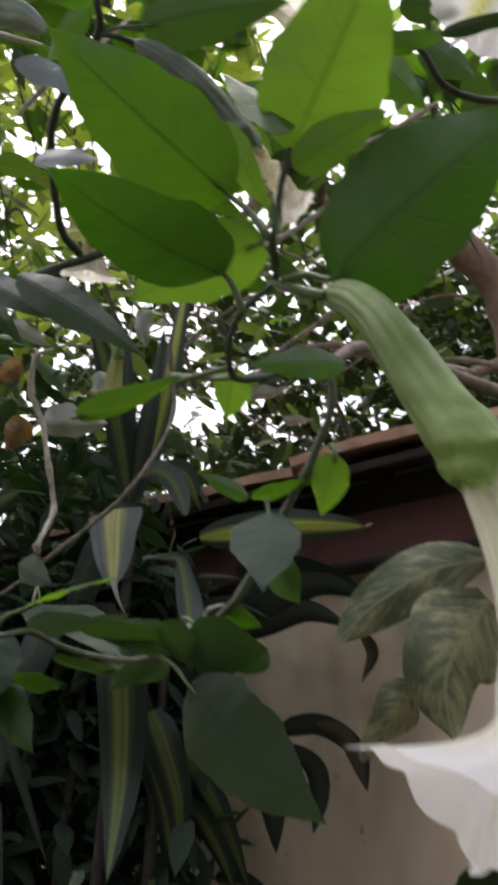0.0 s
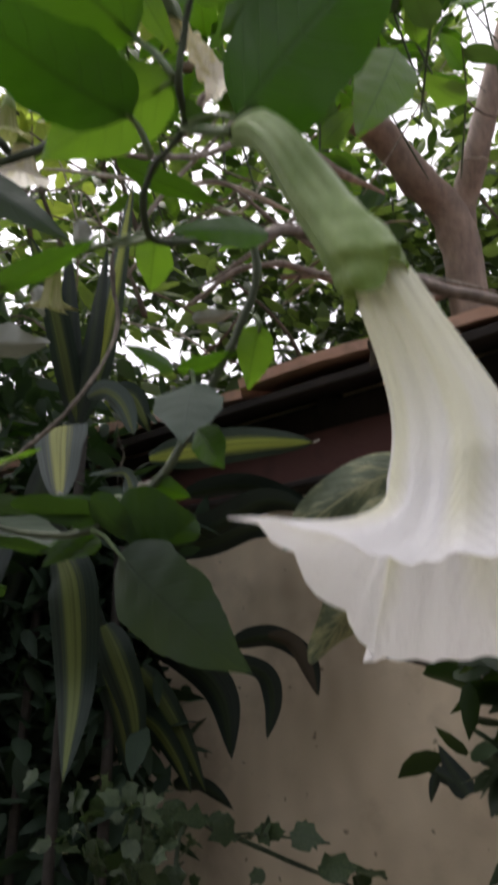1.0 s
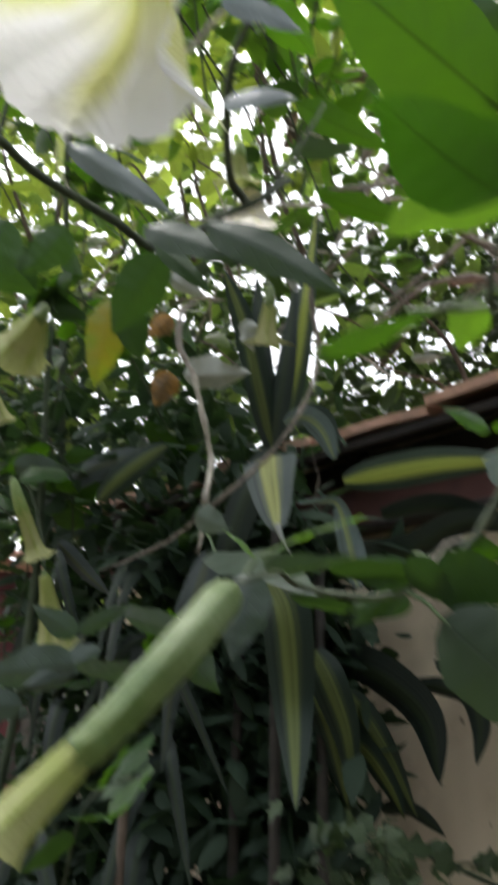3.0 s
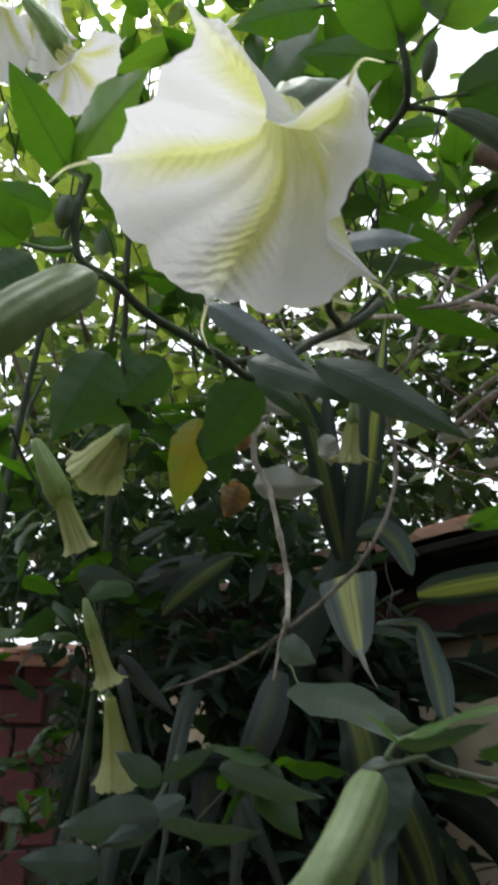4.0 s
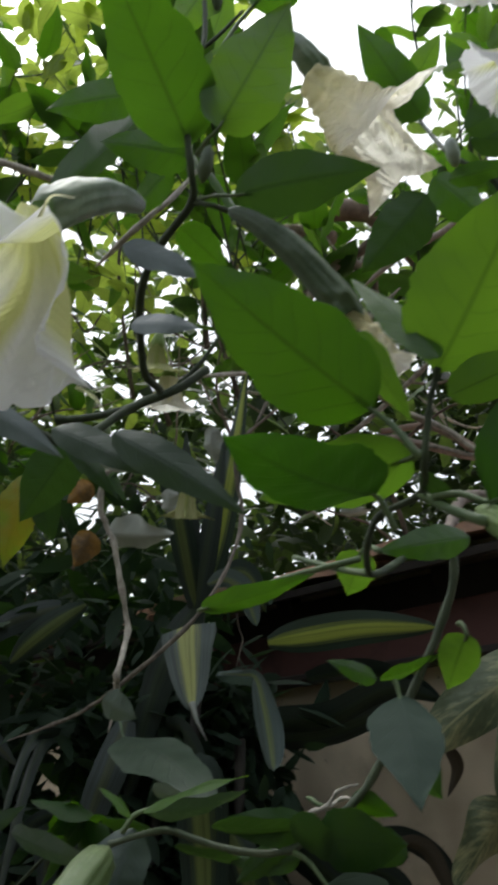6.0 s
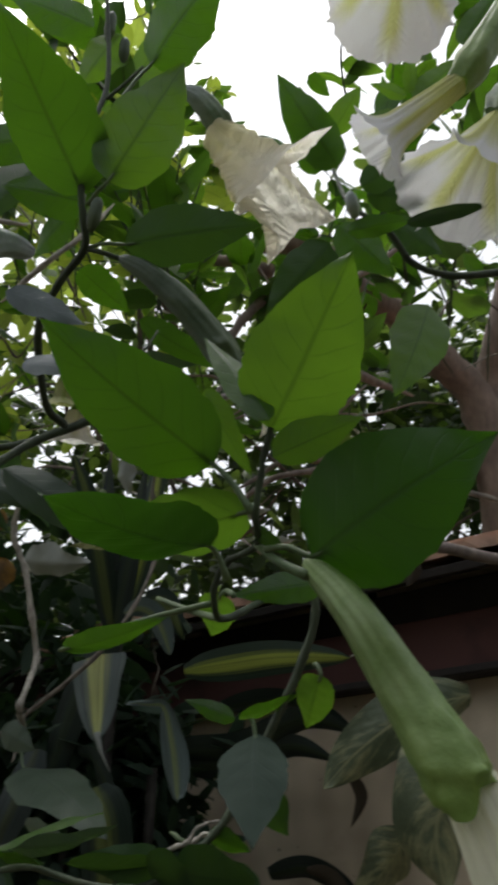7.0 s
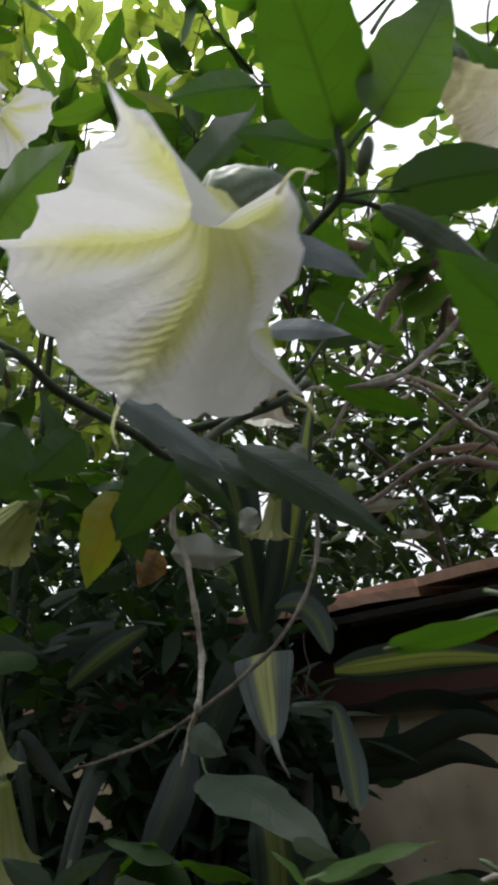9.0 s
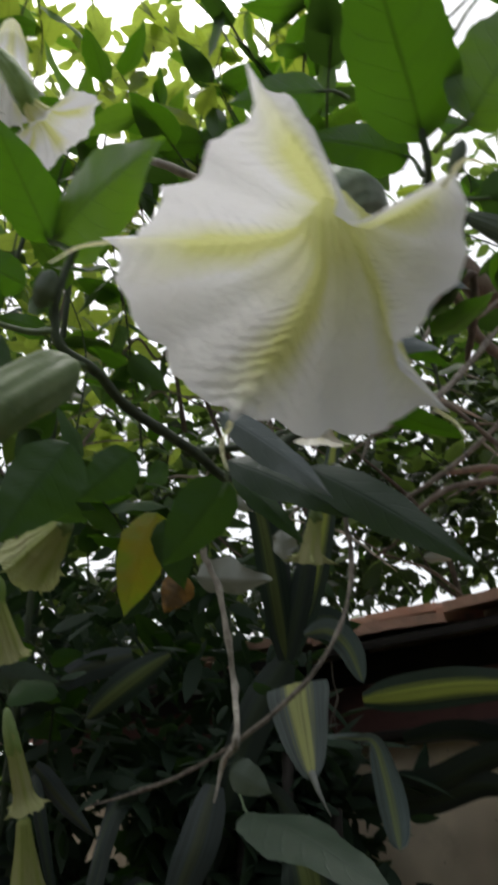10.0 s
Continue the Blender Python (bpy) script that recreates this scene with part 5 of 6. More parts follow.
# bare boughs behind the open flower
for k, (line, r0, r1, m) in enumerate((([(0.020, 1.611, 2.737), (0.050, 1.596, 2.771), (0.093, 1.595, 2.848), (0.165, 1.599, 2.900), (0.221, 1.687, 2.850), (0.328, 1.778, 2.807), (0.489, 1.911, 2.803)], 0.009, 0.012, BOUGH),
                                       ([(0.165, 1.599, 2.900), (0.211, 1.588, 2.930), (0.210, 1.647, 2.859), (0.194, 1.714, 2.792)], 0.011, 0.008, BARK),
                                       ([(0.005, 1.808, 2.462), (0.044, 1.802, 2.482), (0.130, 1.785, 2.534), (0.224, 1.805, 2.558), (0.299, 1.848, 2.556), (0.442, 1.930, 2.538)], 0.005, 0.009, BOUGH),
                                       ([(0.033, 1.879, 2.550), (0.123, 1.863, 2.599), (0.216, 1.859, 2.670), (0.373, 1.885, 2.828)], 0.005, 0.007, TWIG_DARK),
                                       ([(0.065, 1.608, 2.642), (0.129, 1.619, 2.634), (0.211, 1.676, 2.586), (0.281, 1.729, 2.564), (0.424, 1.830, 2.508)], 0.0035, 0.006, BOUGH))):
    S(line, r0, r1, m, 70 + k, 0.2, "bough")
L((0.218, 0.880, 2.012), (0.136, 0.832, 1.988), 0.3, 20, LEAF)
L((-0.065, 1.270, 2.611), (0.083, 1.327, 2.534), 0.3, 30, LEAF)
L((-0.088, 1.340, 2.582), (0.026, 1.358, 2.571), 0.33, 40, LEAF_GREY_SHEEN)
L((-0.055, 1.418, 2.547), (0.130, 1.473, 2.481), 0.26, 40, LEAF)
L((-0.919, 1.890, 1.725), (-0.929, 1.865, 1.770), 0.5, 0, LEAF_LIME)
L((-0.881, 1.906, 1.711), (-0.868, 1.880, 1.772), 0.36, 0, LEAF_LIME)
for k, line in enumerate(([(0.053, 1.001, 1.801), (0.078, 0.987, 1.809), (0.089, 0.982, 1.821), (0.108, 0.991, 1.827)], [(0.060, 1.004, 1.818), (0.073, 0.997, 1.811), (0.084, 1.004, 1.799)], [(0.079, 1.000, 1.806), (0.093, 0.996, 1.816), (0.109, 1.000, 1.812), (0.111, 1.016, 1.802)])):
    S(line, 0.0022, 0.0012, TWIG if k != 1 else STEM_LIGHT, 80 + k, 0.5, "twig")
# ---- striped cane plant by the wall ----
cane = thing("dracaena", (-0.22, 1.82, 0), "dracaena with long green leaves striped pale yellow", "dracaena")
head = Vector((-0.214, 1.785, 2.195))
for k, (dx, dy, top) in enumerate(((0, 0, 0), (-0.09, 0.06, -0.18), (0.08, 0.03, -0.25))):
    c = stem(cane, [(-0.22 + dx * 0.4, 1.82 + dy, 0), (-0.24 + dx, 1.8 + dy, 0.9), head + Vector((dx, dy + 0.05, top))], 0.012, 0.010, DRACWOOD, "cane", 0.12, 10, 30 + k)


def D(points, width, turn=0, mat=None, **kw):
    return strap(cane, points, width, turn, mat, **kw)


# leaves that hang
D([(-0.203, 1.680, 1.900), (-0.177, 1.669, 1.828), (-0.175, 1.709, 1.666), (-0.159, 1.616, 1.518)], 0.098, 4)
D([(-0.141, 1.772, 1.778), (-0.112, 1.771, 1.713), (-0.089, 1.809, 1.624), (-0.086, 1.851, 1.514)], 0.07, -10)
D([(-0.089, 1.867, 1.702), (-0.051, 1.899, 1.640), (-0.014, 1.934, 1.567), (0.026, 1.982, 1.463)], 0.06, -20, STRAP)
D([(-0.149, 1.826, 1.711), (-0.119, 1.833, 1.624), (-0.099, 1.868, 1.492)], 0.07, 0)
D([(-0.121, 1.880, 1.611), (-0.072, 1.887, 1.599), (-0.026, 1.909, 1.533), (0.003, 1.929, 1.468)], 0.06, 20, STRAP)
D([(-0.186, 1.583, 2.112), (-0.181, 1.570, 2.068), (-0.172, 1.555, 2.015), (-0.162, 1.538, 1.962)], 0.104, 6, STRAP_PALE, shape=(0.05, 0.55), fold=0.2)
part("dry_tip", tube_mesh("dry_tip", [(-0.164, 1.541, 1.975), (-0.156, 1.535, 1.952), (-0.150, 1.535, 1.938), (-0.138, 1.54, 1.915)], 0.006, 0.0008, 6), LEAF_PALE, cane, (-0.164, 1.541, 1.975))
D([(-0.140, 1.640, 2.037), (-0.096, 1.620, 2.030), (-0.067, 1.610, 2.022), (-0.053, 1.615, 1.972), (-0.045, 1.620, 1.922), (-0.040, 1.620, 1.872)], 0.044, 12, STRAP_FAINT, shape=(1.2, 0.4), wave=0.16)
D([(-0.072, 1.853, 2.131), (0.020, 1.850, 2.139), (0.132, 1.838, 2.147), (0.278, 1.827, 2.141)], 0.08, 6, STRAP_LIME, shape=(0.5, 0.62))
part("dry_tip", tube_mesh("dry_tip", [(0.278, 1.855, 2.150), (0.292, 1.854, 2.156)], 0.002, 0.001, 6), TWIG, cane, (0.278, 1.855, 2.150))
D([(-0.175, 1.720, 2.225), (-0.130, 1.690, 2.222), (-0.096, 1.690, 2.192), (-0.074, 1.700, 2.132)], 0.05, 10, STRAP_FAINT, shape=(0.6, 0.6))
D([(-0.173, 1.882, 2.282), (-0.119, 1.867, 2.279), (-0.078, 1.888, 2.203)], 0.07, -10, STRAP)
# leaves against the wall, darkened by the shade in their material
D([(-0.126, 1.959, 1.771), (-0.030, 1.955, 1.731), (0.054, 1.984, 1.648), (0.075, 2.023, 1.521)], 0.11, 20, STRAP_SHADED)
D([(0.050, 1.984, 1.718), (0.144, 1.977, 1.690), (0.164, 1.995, 1.632), (0.150, 2.016, 1.559)], 0.055, 20, STRAP_SHADED)
D([(0.088, 1.977, 1.750), (0.172, 1.959, 1.757), (0.240, 1.976, 1.714), (0.262, 1.999, 1.640)], 0.06, 20, STRAP_SHADED)
D([(-0.104, 1.904, 1.978), (0.040, 1.898, 1.976), (0.171, 1.869, 2.027), (0.279, 1.870, 2.000)], 0.085, 25, STRAP_SHADED, fold=0.3)
D([(-0.085, 1.940, 1.948), (0.038, 1.928, 1.957), (0.146, 1.907, 1.982), (0.238, 1.907, 1.952)], 0.07, 10, STRAP_SHADED)
D([(0.002, 1.912, 2.062), (0.124, 1.900, 2.070), (0.218, 1.892, 2.037), (0.280, 1.891, 2.001)], 0.075, 40, STRAP_SHADED)
D([(-0.046, 2.030, 1.471), (0.016, 2.013, 1.471), (0.078, 2.019, 1.427)], 0.05, 20, STRAP_SHADED)
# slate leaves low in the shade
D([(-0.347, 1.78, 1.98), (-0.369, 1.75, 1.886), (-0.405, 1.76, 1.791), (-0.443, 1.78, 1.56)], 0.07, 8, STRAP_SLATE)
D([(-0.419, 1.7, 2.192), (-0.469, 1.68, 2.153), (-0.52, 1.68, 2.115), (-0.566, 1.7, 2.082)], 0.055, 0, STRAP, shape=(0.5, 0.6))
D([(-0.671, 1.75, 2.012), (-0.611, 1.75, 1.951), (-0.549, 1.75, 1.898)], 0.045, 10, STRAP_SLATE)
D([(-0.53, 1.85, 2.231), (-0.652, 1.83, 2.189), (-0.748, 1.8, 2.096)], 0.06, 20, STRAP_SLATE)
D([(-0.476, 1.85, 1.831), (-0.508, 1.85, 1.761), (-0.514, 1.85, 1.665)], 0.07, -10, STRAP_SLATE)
# upright leaves of the crown
for a, b, w, m in (((-0.243, 1.672, 2.421), (-0.278, 1.618, 2.543), 0.055, STRAP), ((-0.146, 1.733, 2.374), (-0.079, 1.669, 2.699), 0.06, STRAP_LIME), ((-0.216, 1.717, 2.374), (-0.219, 1.689, 2.563), 0.05, STRAP_SHADED),
                   ((-0.168, 1.713, 2.355), (-0.132, 1.673, 2.542), 0.05, STRAP_SHADED), ((-0.302, 1.820, 2.050), (-0.376, 1.875, 1.803), 0.08, STRAP_SHADED)):
    D([head, a, b], w, rng.uniform(-25, 25), m)
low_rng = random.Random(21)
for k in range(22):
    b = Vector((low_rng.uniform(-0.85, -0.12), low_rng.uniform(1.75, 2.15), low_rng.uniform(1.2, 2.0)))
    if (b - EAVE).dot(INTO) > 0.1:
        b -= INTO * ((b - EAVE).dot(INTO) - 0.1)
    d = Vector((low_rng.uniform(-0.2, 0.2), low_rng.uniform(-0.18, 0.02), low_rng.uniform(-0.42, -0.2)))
    D([b, b + d * 0.4 + Vector((0, -0.05, 0.06)), b + d], low_rng.uniform(0.026, 0.055), low_rng.uniform(-40, 40), STRAP_SHADED)

# ---- marbled climber on the wall ----
climber = thing("pothos_vine", on_house(0.75, 0.16, 1.4), "marbled climbing vine with large torn leaves on the wall", "climbing vine")
stem(climber, [on_house(0.95, 0.17, 0.0), on_house(0.85, 0.17, 0.9), on_house(0.72, 0.16, 1.7), on_house(0.66, 0.15, 2.06)], 0.012, 0.007, STEM, "vine_stem", 0.15)


def C(points, width, turn=0, mat=None, **kw):
    return strap(climber, points, width, turn, mat or LEAF_POTHOS, name="leaf", fold=kw.pop("fold", 0.35), shape=kw.pop("shape", (0.5, 0.8)), **kw)


C([(0.487, 1.721, 2.044), (0.380, 1.699, 2.017), (0.275, 1.693, 1.953), (0.204, 1.701, 1.890)], 0.11, 18, wave=0.13)
C([(0.472, 1.648, 1.955), (0.430, 1.645, 1.899), (0.387, 1.649, 1.826), (0.392, 1.679, 1.730)], 0.18, 0, wave=0.12)
C([(0.354, 1.735, 1.820), (0.306, 1.730, 1.768), (0.244, 1.743, 1.695)], 0.09, -12, wave=0.12)
C([(0.255, 1.750, 1.917), (0.274, 1.768, 1.878), (0.252, 1.786, 1.830)], 0.024, 0, LEAF_BROWN, shape=(0.6, 1.0))
C([(0.390, 1.831, 1.705), (0.451, 1.841, 1.696), (0.512, 1.855, 1.678)], 0.03, 30, LEAF_BROWN)
C([(0.164, 1.914, 1.761), (0.218, 1.909, 1.735), (0.258, 1.931, 1.640)], 0.04, 20, LEAF_BROWN, shape=(0.6, 0.9))
C([(0.409, 1.828, 1.716), (0.492, 1.841, 1.687), (0.608, 1.854, 1.662)], 0.04, 40, LEAF_BROWN)
C([(0.452, 1.790, 1.676), (0.513, 1.799, 1.659), (0.583, 1.812, 1.626)], 0.06, 30, LEAF_DARK)
C([(0.519, 1.860, 1.460), (0.498, 1.870, 1.500), (0.478, 1.880, 1.548)], 0.045, 0, STRAP_SHADED, shape=(0.3, 0.95))
C([(0.500, 1.870, 1.480), (0.465, 1.885, 1.500), (0.445, 1.900, 1.503)], 0.03, 0, STRAP_SHADED, shape=(0.3, 0.9))
C([(0.470, 1.880, 1.495), (0.462, 1.885, 1.470), (0.456, 1.890, 1.446)], 0.02, 0, STRAP_SHADED, shape=(0.3, 0.9))
C([(0.552, 1.895, 1.522), (0.589, 1.897, 1.520), (0.622, 1.895, 1.534)], 0.045, 0, STRAP_SHADED, shape=(0.7, 1.0))
C([(0.602, 1.885, 1.560), (0.618, 1.918, 1.458), (0.591, 1.944, 1.367)], 0.08, 0, LEAF_DARK)
C([(0.393, 1.673, 2.296), (0.408, 1.685, 2.276), (0.392, 1.699, 2.247)], 0.03, 0, LEAF_BROWN)

# ---- ivy at the foot of the wall ----
def ivy_mesh(seed):
    """A five-lobed leaf with raised ribs."""
    r = random.Random(seed)
    rim = []
    for k, (ang, reach) in enumerate(((-150, 0.55), (-118, 0.74), (-88, 0.68), (-52, 0.84), (-26, 0.76), (0, 1.2), (26, 0.76), (52, 0.84), (88, 0.68), (118, 0.74), (150, 0.55))):
        q = radians(ang + r.uniform(-6, 6))
        rr = reach * r.uniform(0.9, 1.08)
        rim.append((math.sin(q) * rr * 0.62, 0.38 + math.cos(q) * rr * 0.62, (0.06 if reach > 0.72 else -0.1) + r.uniform(-0.03, 0.03)))
    verts = [(0, 0.33, 0.04), (0, 0, 0)] + rim
    faces = [(0, i + 2, i + 3) for i in range(len(rim) - 1)] + [(0, 1, 2), (0, len(rim) + 1, 1)]
    me = bpy.data.meshes.new("ivy_leaf")
    me.from_pydata(verts, [], faces)
    layer = me.uv_layers.new(name="UVMap")
    for loop in me.loops:
        v = verts[loop.vertex_index]
        layer.data[loop.index].uv = (v[0] * 0.5 + 0.5, v[1])
    me.polygons.foreach_set("use_smooth", [True] * len(me.polygons))
    me.materials.append(LEAF_IVY)
    return me


ivies = [ivy_mesh(s) for s in range(5)]
ivy_rng = random.Random(3)
ivy = thing("ivy", (0.0, 1.6, 0), "trailing variegated ivy with small lobed leaves", "ivy")
for line, n, sz in (([(-0.1, 1.75, 0.0), (-0.06, 1.66, 0.8), (-0.03, 1.6, 1.3), (-0.013, 1.545, 1.516)], 52, 0.045),
                    ([(0.0, 1.7, 0.0), (0.0, 1.62, 0.9), (-0.094, 1.589, 1.392), (-0.117, 1.566, 1.497)], 40, 0.042),
                    ([(0.05, 1.9, 0.3), (-0.004, 1.766, 1.341), (0.081, 1.910, 1.397), (0.267, 1.969, 1.371)], 16, 0.065),
                    ([(0.081, 1.910, 1.397), (0.205, 1.933, 1.341), (0.308, 1.919, 1.303), (0.426, 1.925, 1.233)], 10, 0.07),
                    ([(0.1, 1.75, 0.4), (0.06, 1.7, 1.0), (0.003, 1.666, 1.328), (-0.040, 1.613, 1.426)], 40, 0.045)):
    stem(ivy, line, 0.005, 0.002, STEM, "ivy_stem", 0.1)
    pts = spline(line, 10)
    for k in range(n):
        f = 0.45 + 0.55 * (k + ivy_rng.random()) / n
        p = pts[min(int(f * (len(pts) - 1)), len(pts) - 1)] + Vector((ivy_rng.gauss(0, 0.035), ivy_rng.gauss(-0.02, 0.03), ivy_rng.gauss(0, 0.03)))
        ax = Vector((ivy_rng.gauss(0, 0.8), ivy_rng.gauss(-0.5, 0.4), ivy_rng.gauss(-0.3, 0.6)))
        set_leaf(ivies[ivy_rng.randrange(5)], ivy, p, ax, (ivy_rng.gauss(0, 0.8), ivy_rng.gauss(-0.5, 0.5), ivy_rng.gauss(0.5, 0.5)), sz * ivy_rng.uniform(0.45, 1.15), "ivy_leaf")

# ---- the rest of the shrub: outer leaves on fine twigs ----
shared = []
for k, (w, m) in enumerate(((0.45, LEAF), (0.5, LEAF), (0.4, LEAF_LIME), (0.42, LEAF_DARK), (0.36, LEAF))):
    me = unit_leaf("leaf", w, 40 + k)
    me.materials.append(m)
    shared.append(me)


def open_gap(p):
    """The gap in the leaves overhead, where the sky is clear."""
    d = p - Vector((0.1, 0.25, 1.78))
    az = math.degrees(math.atan2(-d.x, d.y))
    el = math.degrees(math.atan2(d.z, math.hypot(d.x, d.y)))
    return el > 64 or (-14 < az < 6 and el > 49 + max(0, az + 2) * 1.2 + max(0, -8 - az) * 1.5)


def spray(parent, root, tip, n, size, meshes, r, twig_mat=STEM, thick=0.004):
    """A twig with leaves set alternately along it."""
    root, tip = Vector(root), Vector(tip)
    mid = root.lerp(tip, 0.5) + Vector((r.gauss(0, 0.04), r.gauss(0, 0.04), 0.05))
    pts = spline([root, mid, tip], 12)
    made = 0
    for k in range(n):
        f = 0.3 + 0.7 * (k + 0.5 * r.random()) / n
        p = pts[min(int(f * (len(pts) - 1)), len(pts) - 1)]
        out = (tip - root).normalized() * 0.5 + Vector((r.gauss(0, 0.8), r.gauss(0, 0.8), r.gauss(-0.35, 0.5)))
        if open_gap(p + out.normalized() * size) or limb_gap(p + out.normalized() * size * 0.7):
            continue
        set_leaf(meshes[r.randrange(len(meshes))], parent, p, out, (r.gauss(0, 0.5), r.gauss(-0.35, 0.5), r.choice((1, 1, -0.6))), size * r.uniform(0.65, 1.15))
        made += 1
    seed = r.randrange(999)
    if made > n // 2:
        stem(parent, [root, mid, tip], thick * 0.8, thick * 0.35, twig_mat, "twig", 0.15, 6, seed)
    return made


def filled(parent, r, n, box, reach, leaves, size, meshes, skip=None):
    """Twigs with leaves, spread through a box, until about 300 leaves are set."""
    total = 0
    for _ in range(n):
        root = Vector([r.uniform(*b) for b in box])
        tip = root + Vector([r.uniform(*b) for b in reach])
        if total > 290 or open_gap(tip) or (skip and skip(tip)):
            continue
        total += spray(parent, root, tip, leaves, size, meshes, r)


def shed_gap(p):
    """The gap on the left through which the outbuilding shows."""
    d = p - Vector((-0.03, 0.27, 1.78))
    az = math.degrees(math.atan2(-d.x, d.y))
    el = math.degrees(math.atan2(d.z, math.hypot(d.x, d.y)))
    return az > 25.5 and -9 < el < 11.5


def limb_gap(p):
    """The gap in the near leaves through which the forked limbs of the tree show."""
    d = p - Vector((0.2, 0.3, 1.65))
    az = math.degrees(math.atan2(-d.x, d.y))
    el = math.degrees(math.atan2(d.z, math.hypot(d.x, d.y)))
    return -25 < az < -9.5 and 23 < el < 41


def near_wall(p):
    return (p - EAVE).dot(INTO) > -0.03 and p.z < 2.5


fill = random.Random(77)
filled(shrub, fill, 44, ((-0.9, 0.9), (1.5, 2.1), (2.6, 3.4)), ((-0.3, 0.3), (-0.5, -0.1), (0.1, 0.6)), 6, 0.15, shared, lambda p: p.x > 0.2 and p.z < 2.75)
second = thing("angels_trumpet", (-0.95, 1.9, 0), "second angel's trumpet shrub of dense green leaves", "flowering shrub", "angel's trumpet shrubs")
stem(second, [(-0.95, 1.9, 0), (-0.9, 1.85, 1.0), (-0.75, 1.8, 1.8), (-0.7, 1.7, 2.5)], 0.014, 0.007, STEM, "trunk", 0.12)
filled(second, fill, 60, ((-1.35, -0.45), (1.55, 2.1), (1.35, 2.6)), ((-0.2, 0.3), (-0.35, 0.0), (-0.1, 0.3)), 6, 0.13, [shared[1], shared[3], shared[3], shared[4]], lambda p: near_wall(p) or shed_gap(p) or (p.z < 2.0 and -0.72 < p.x < -0.4 and fill.random() < 0.5))
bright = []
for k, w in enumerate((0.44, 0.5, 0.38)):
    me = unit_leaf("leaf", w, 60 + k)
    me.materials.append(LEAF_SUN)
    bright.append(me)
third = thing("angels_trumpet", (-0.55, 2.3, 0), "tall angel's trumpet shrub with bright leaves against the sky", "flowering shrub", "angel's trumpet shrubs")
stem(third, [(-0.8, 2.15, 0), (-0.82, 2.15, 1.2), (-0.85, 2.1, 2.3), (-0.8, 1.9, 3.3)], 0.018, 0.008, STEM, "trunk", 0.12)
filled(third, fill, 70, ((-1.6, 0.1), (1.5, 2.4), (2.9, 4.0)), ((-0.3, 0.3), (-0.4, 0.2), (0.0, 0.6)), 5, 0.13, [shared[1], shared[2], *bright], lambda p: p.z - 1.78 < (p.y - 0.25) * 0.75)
for k in range(14):
    a = Vector((fill.uniform(-1.5, 0.0), fill.uniform(1.9, 2.3), fill.uniform(2.6, 3.2)))
    b = a + Vector((fill.uniform(-0.4, 0.4), fill.uniform(-0.2, 0.2), fill.uniform(0.6, 1.3)))
    stem(third, [a, a.lerp(b, 0.5) + Vector((fill.gauss(0, 0.07), 0, 0)), b], 0.008, 0.002, BARK, "branch", 0.2, 6, k)
fourth = thing("angels_trumpet", (0.9, 2.0, 0), "angel's trumpet shrub reaching over the roof edge", "flowering shrub", "angel's trumpet shrubs")
stem(fourth, [(1.0, 1.2, 0), (0.95, 1.25, 1.2), (0.85, 1.5, 2.4), (0.8, 1.7, 3.1)], 0.03, 0.012, BARK, "trunk", 0.12)
filled(fourth, fill, 60, ((-0.3, 1.3), (1.9, 2.6), (2.75, 3.6)), ((-0.3, 0.3), (-0.4, 0.2), (0.0, 0.5)), 6, 0.12, shared, lambda p: p.z < 2.7)

fifth = thing("angels_trumpet", (-0.9, 1.6, 0), "airy angel's trumpet shrub with small bright leaves on thin twigs", "flowering shrub", "angel's trumpet shrubs")
stem(fifth, [(-1.0, 1.75, 0), (-0.98, 1.75, 1.2), (-0.95, 1.7, 2.4), (-0.8, 1.65, 3.4)], 0.014, 0.006, STEM, "trunk", 0.12)
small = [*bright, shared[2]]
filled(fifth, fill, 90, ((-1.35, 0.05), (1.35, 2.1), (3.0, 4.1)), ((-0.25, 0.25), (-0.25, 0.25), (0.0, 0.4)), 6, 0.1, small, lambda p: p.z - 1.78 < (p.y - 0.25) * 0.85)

# thin pale twigs that cross between the leaves
cover = random.Random(12)
filled(second, cover, 14, ((-1.22, -0.92), (1.9, 2.2), (1.55, 2.0)), ((-0.1, 0.1), (-0.15, 0.0), (0.0, 0.15)), 4, 0.1, [shared[3], shared[4]])
tangle = random.Random(19)
for k in range(46):
    owner = fourth if k % 3 else third
    a = Vector((tangle.uniform(-0.2, 1.2) if k % 3 else tangle.uniform(-1.1, -0.1), tangle.uniform(1.75, 2.6), tangle.uniform(2.5, 3.2)))
    if near_wall(a):
        a.z += 0.15
    if limb_gap(a):
        a.x -= 0.7
    run_ = Vector((tangle.uniform(-0.5, 0.5), tangle.uniform(-0.15, 0.15), tangle.uniform(-0.05, 0.4)))
    pts = [a, a + run_ * 0.33 + Vector((0, 0, tangle.gauss(0, 0.04))), a + run_ * 0.7 + Vector((0, 0, tangle.gauss(0, 0.05))), a + run_]
    stem(owner, pts, tangle.uniform(0.003, 0.0065), 0.002, tangle.choice((TWIG, TWIG_DARK, BOUGH, BARK)), "twig", 0.25, 6, k)

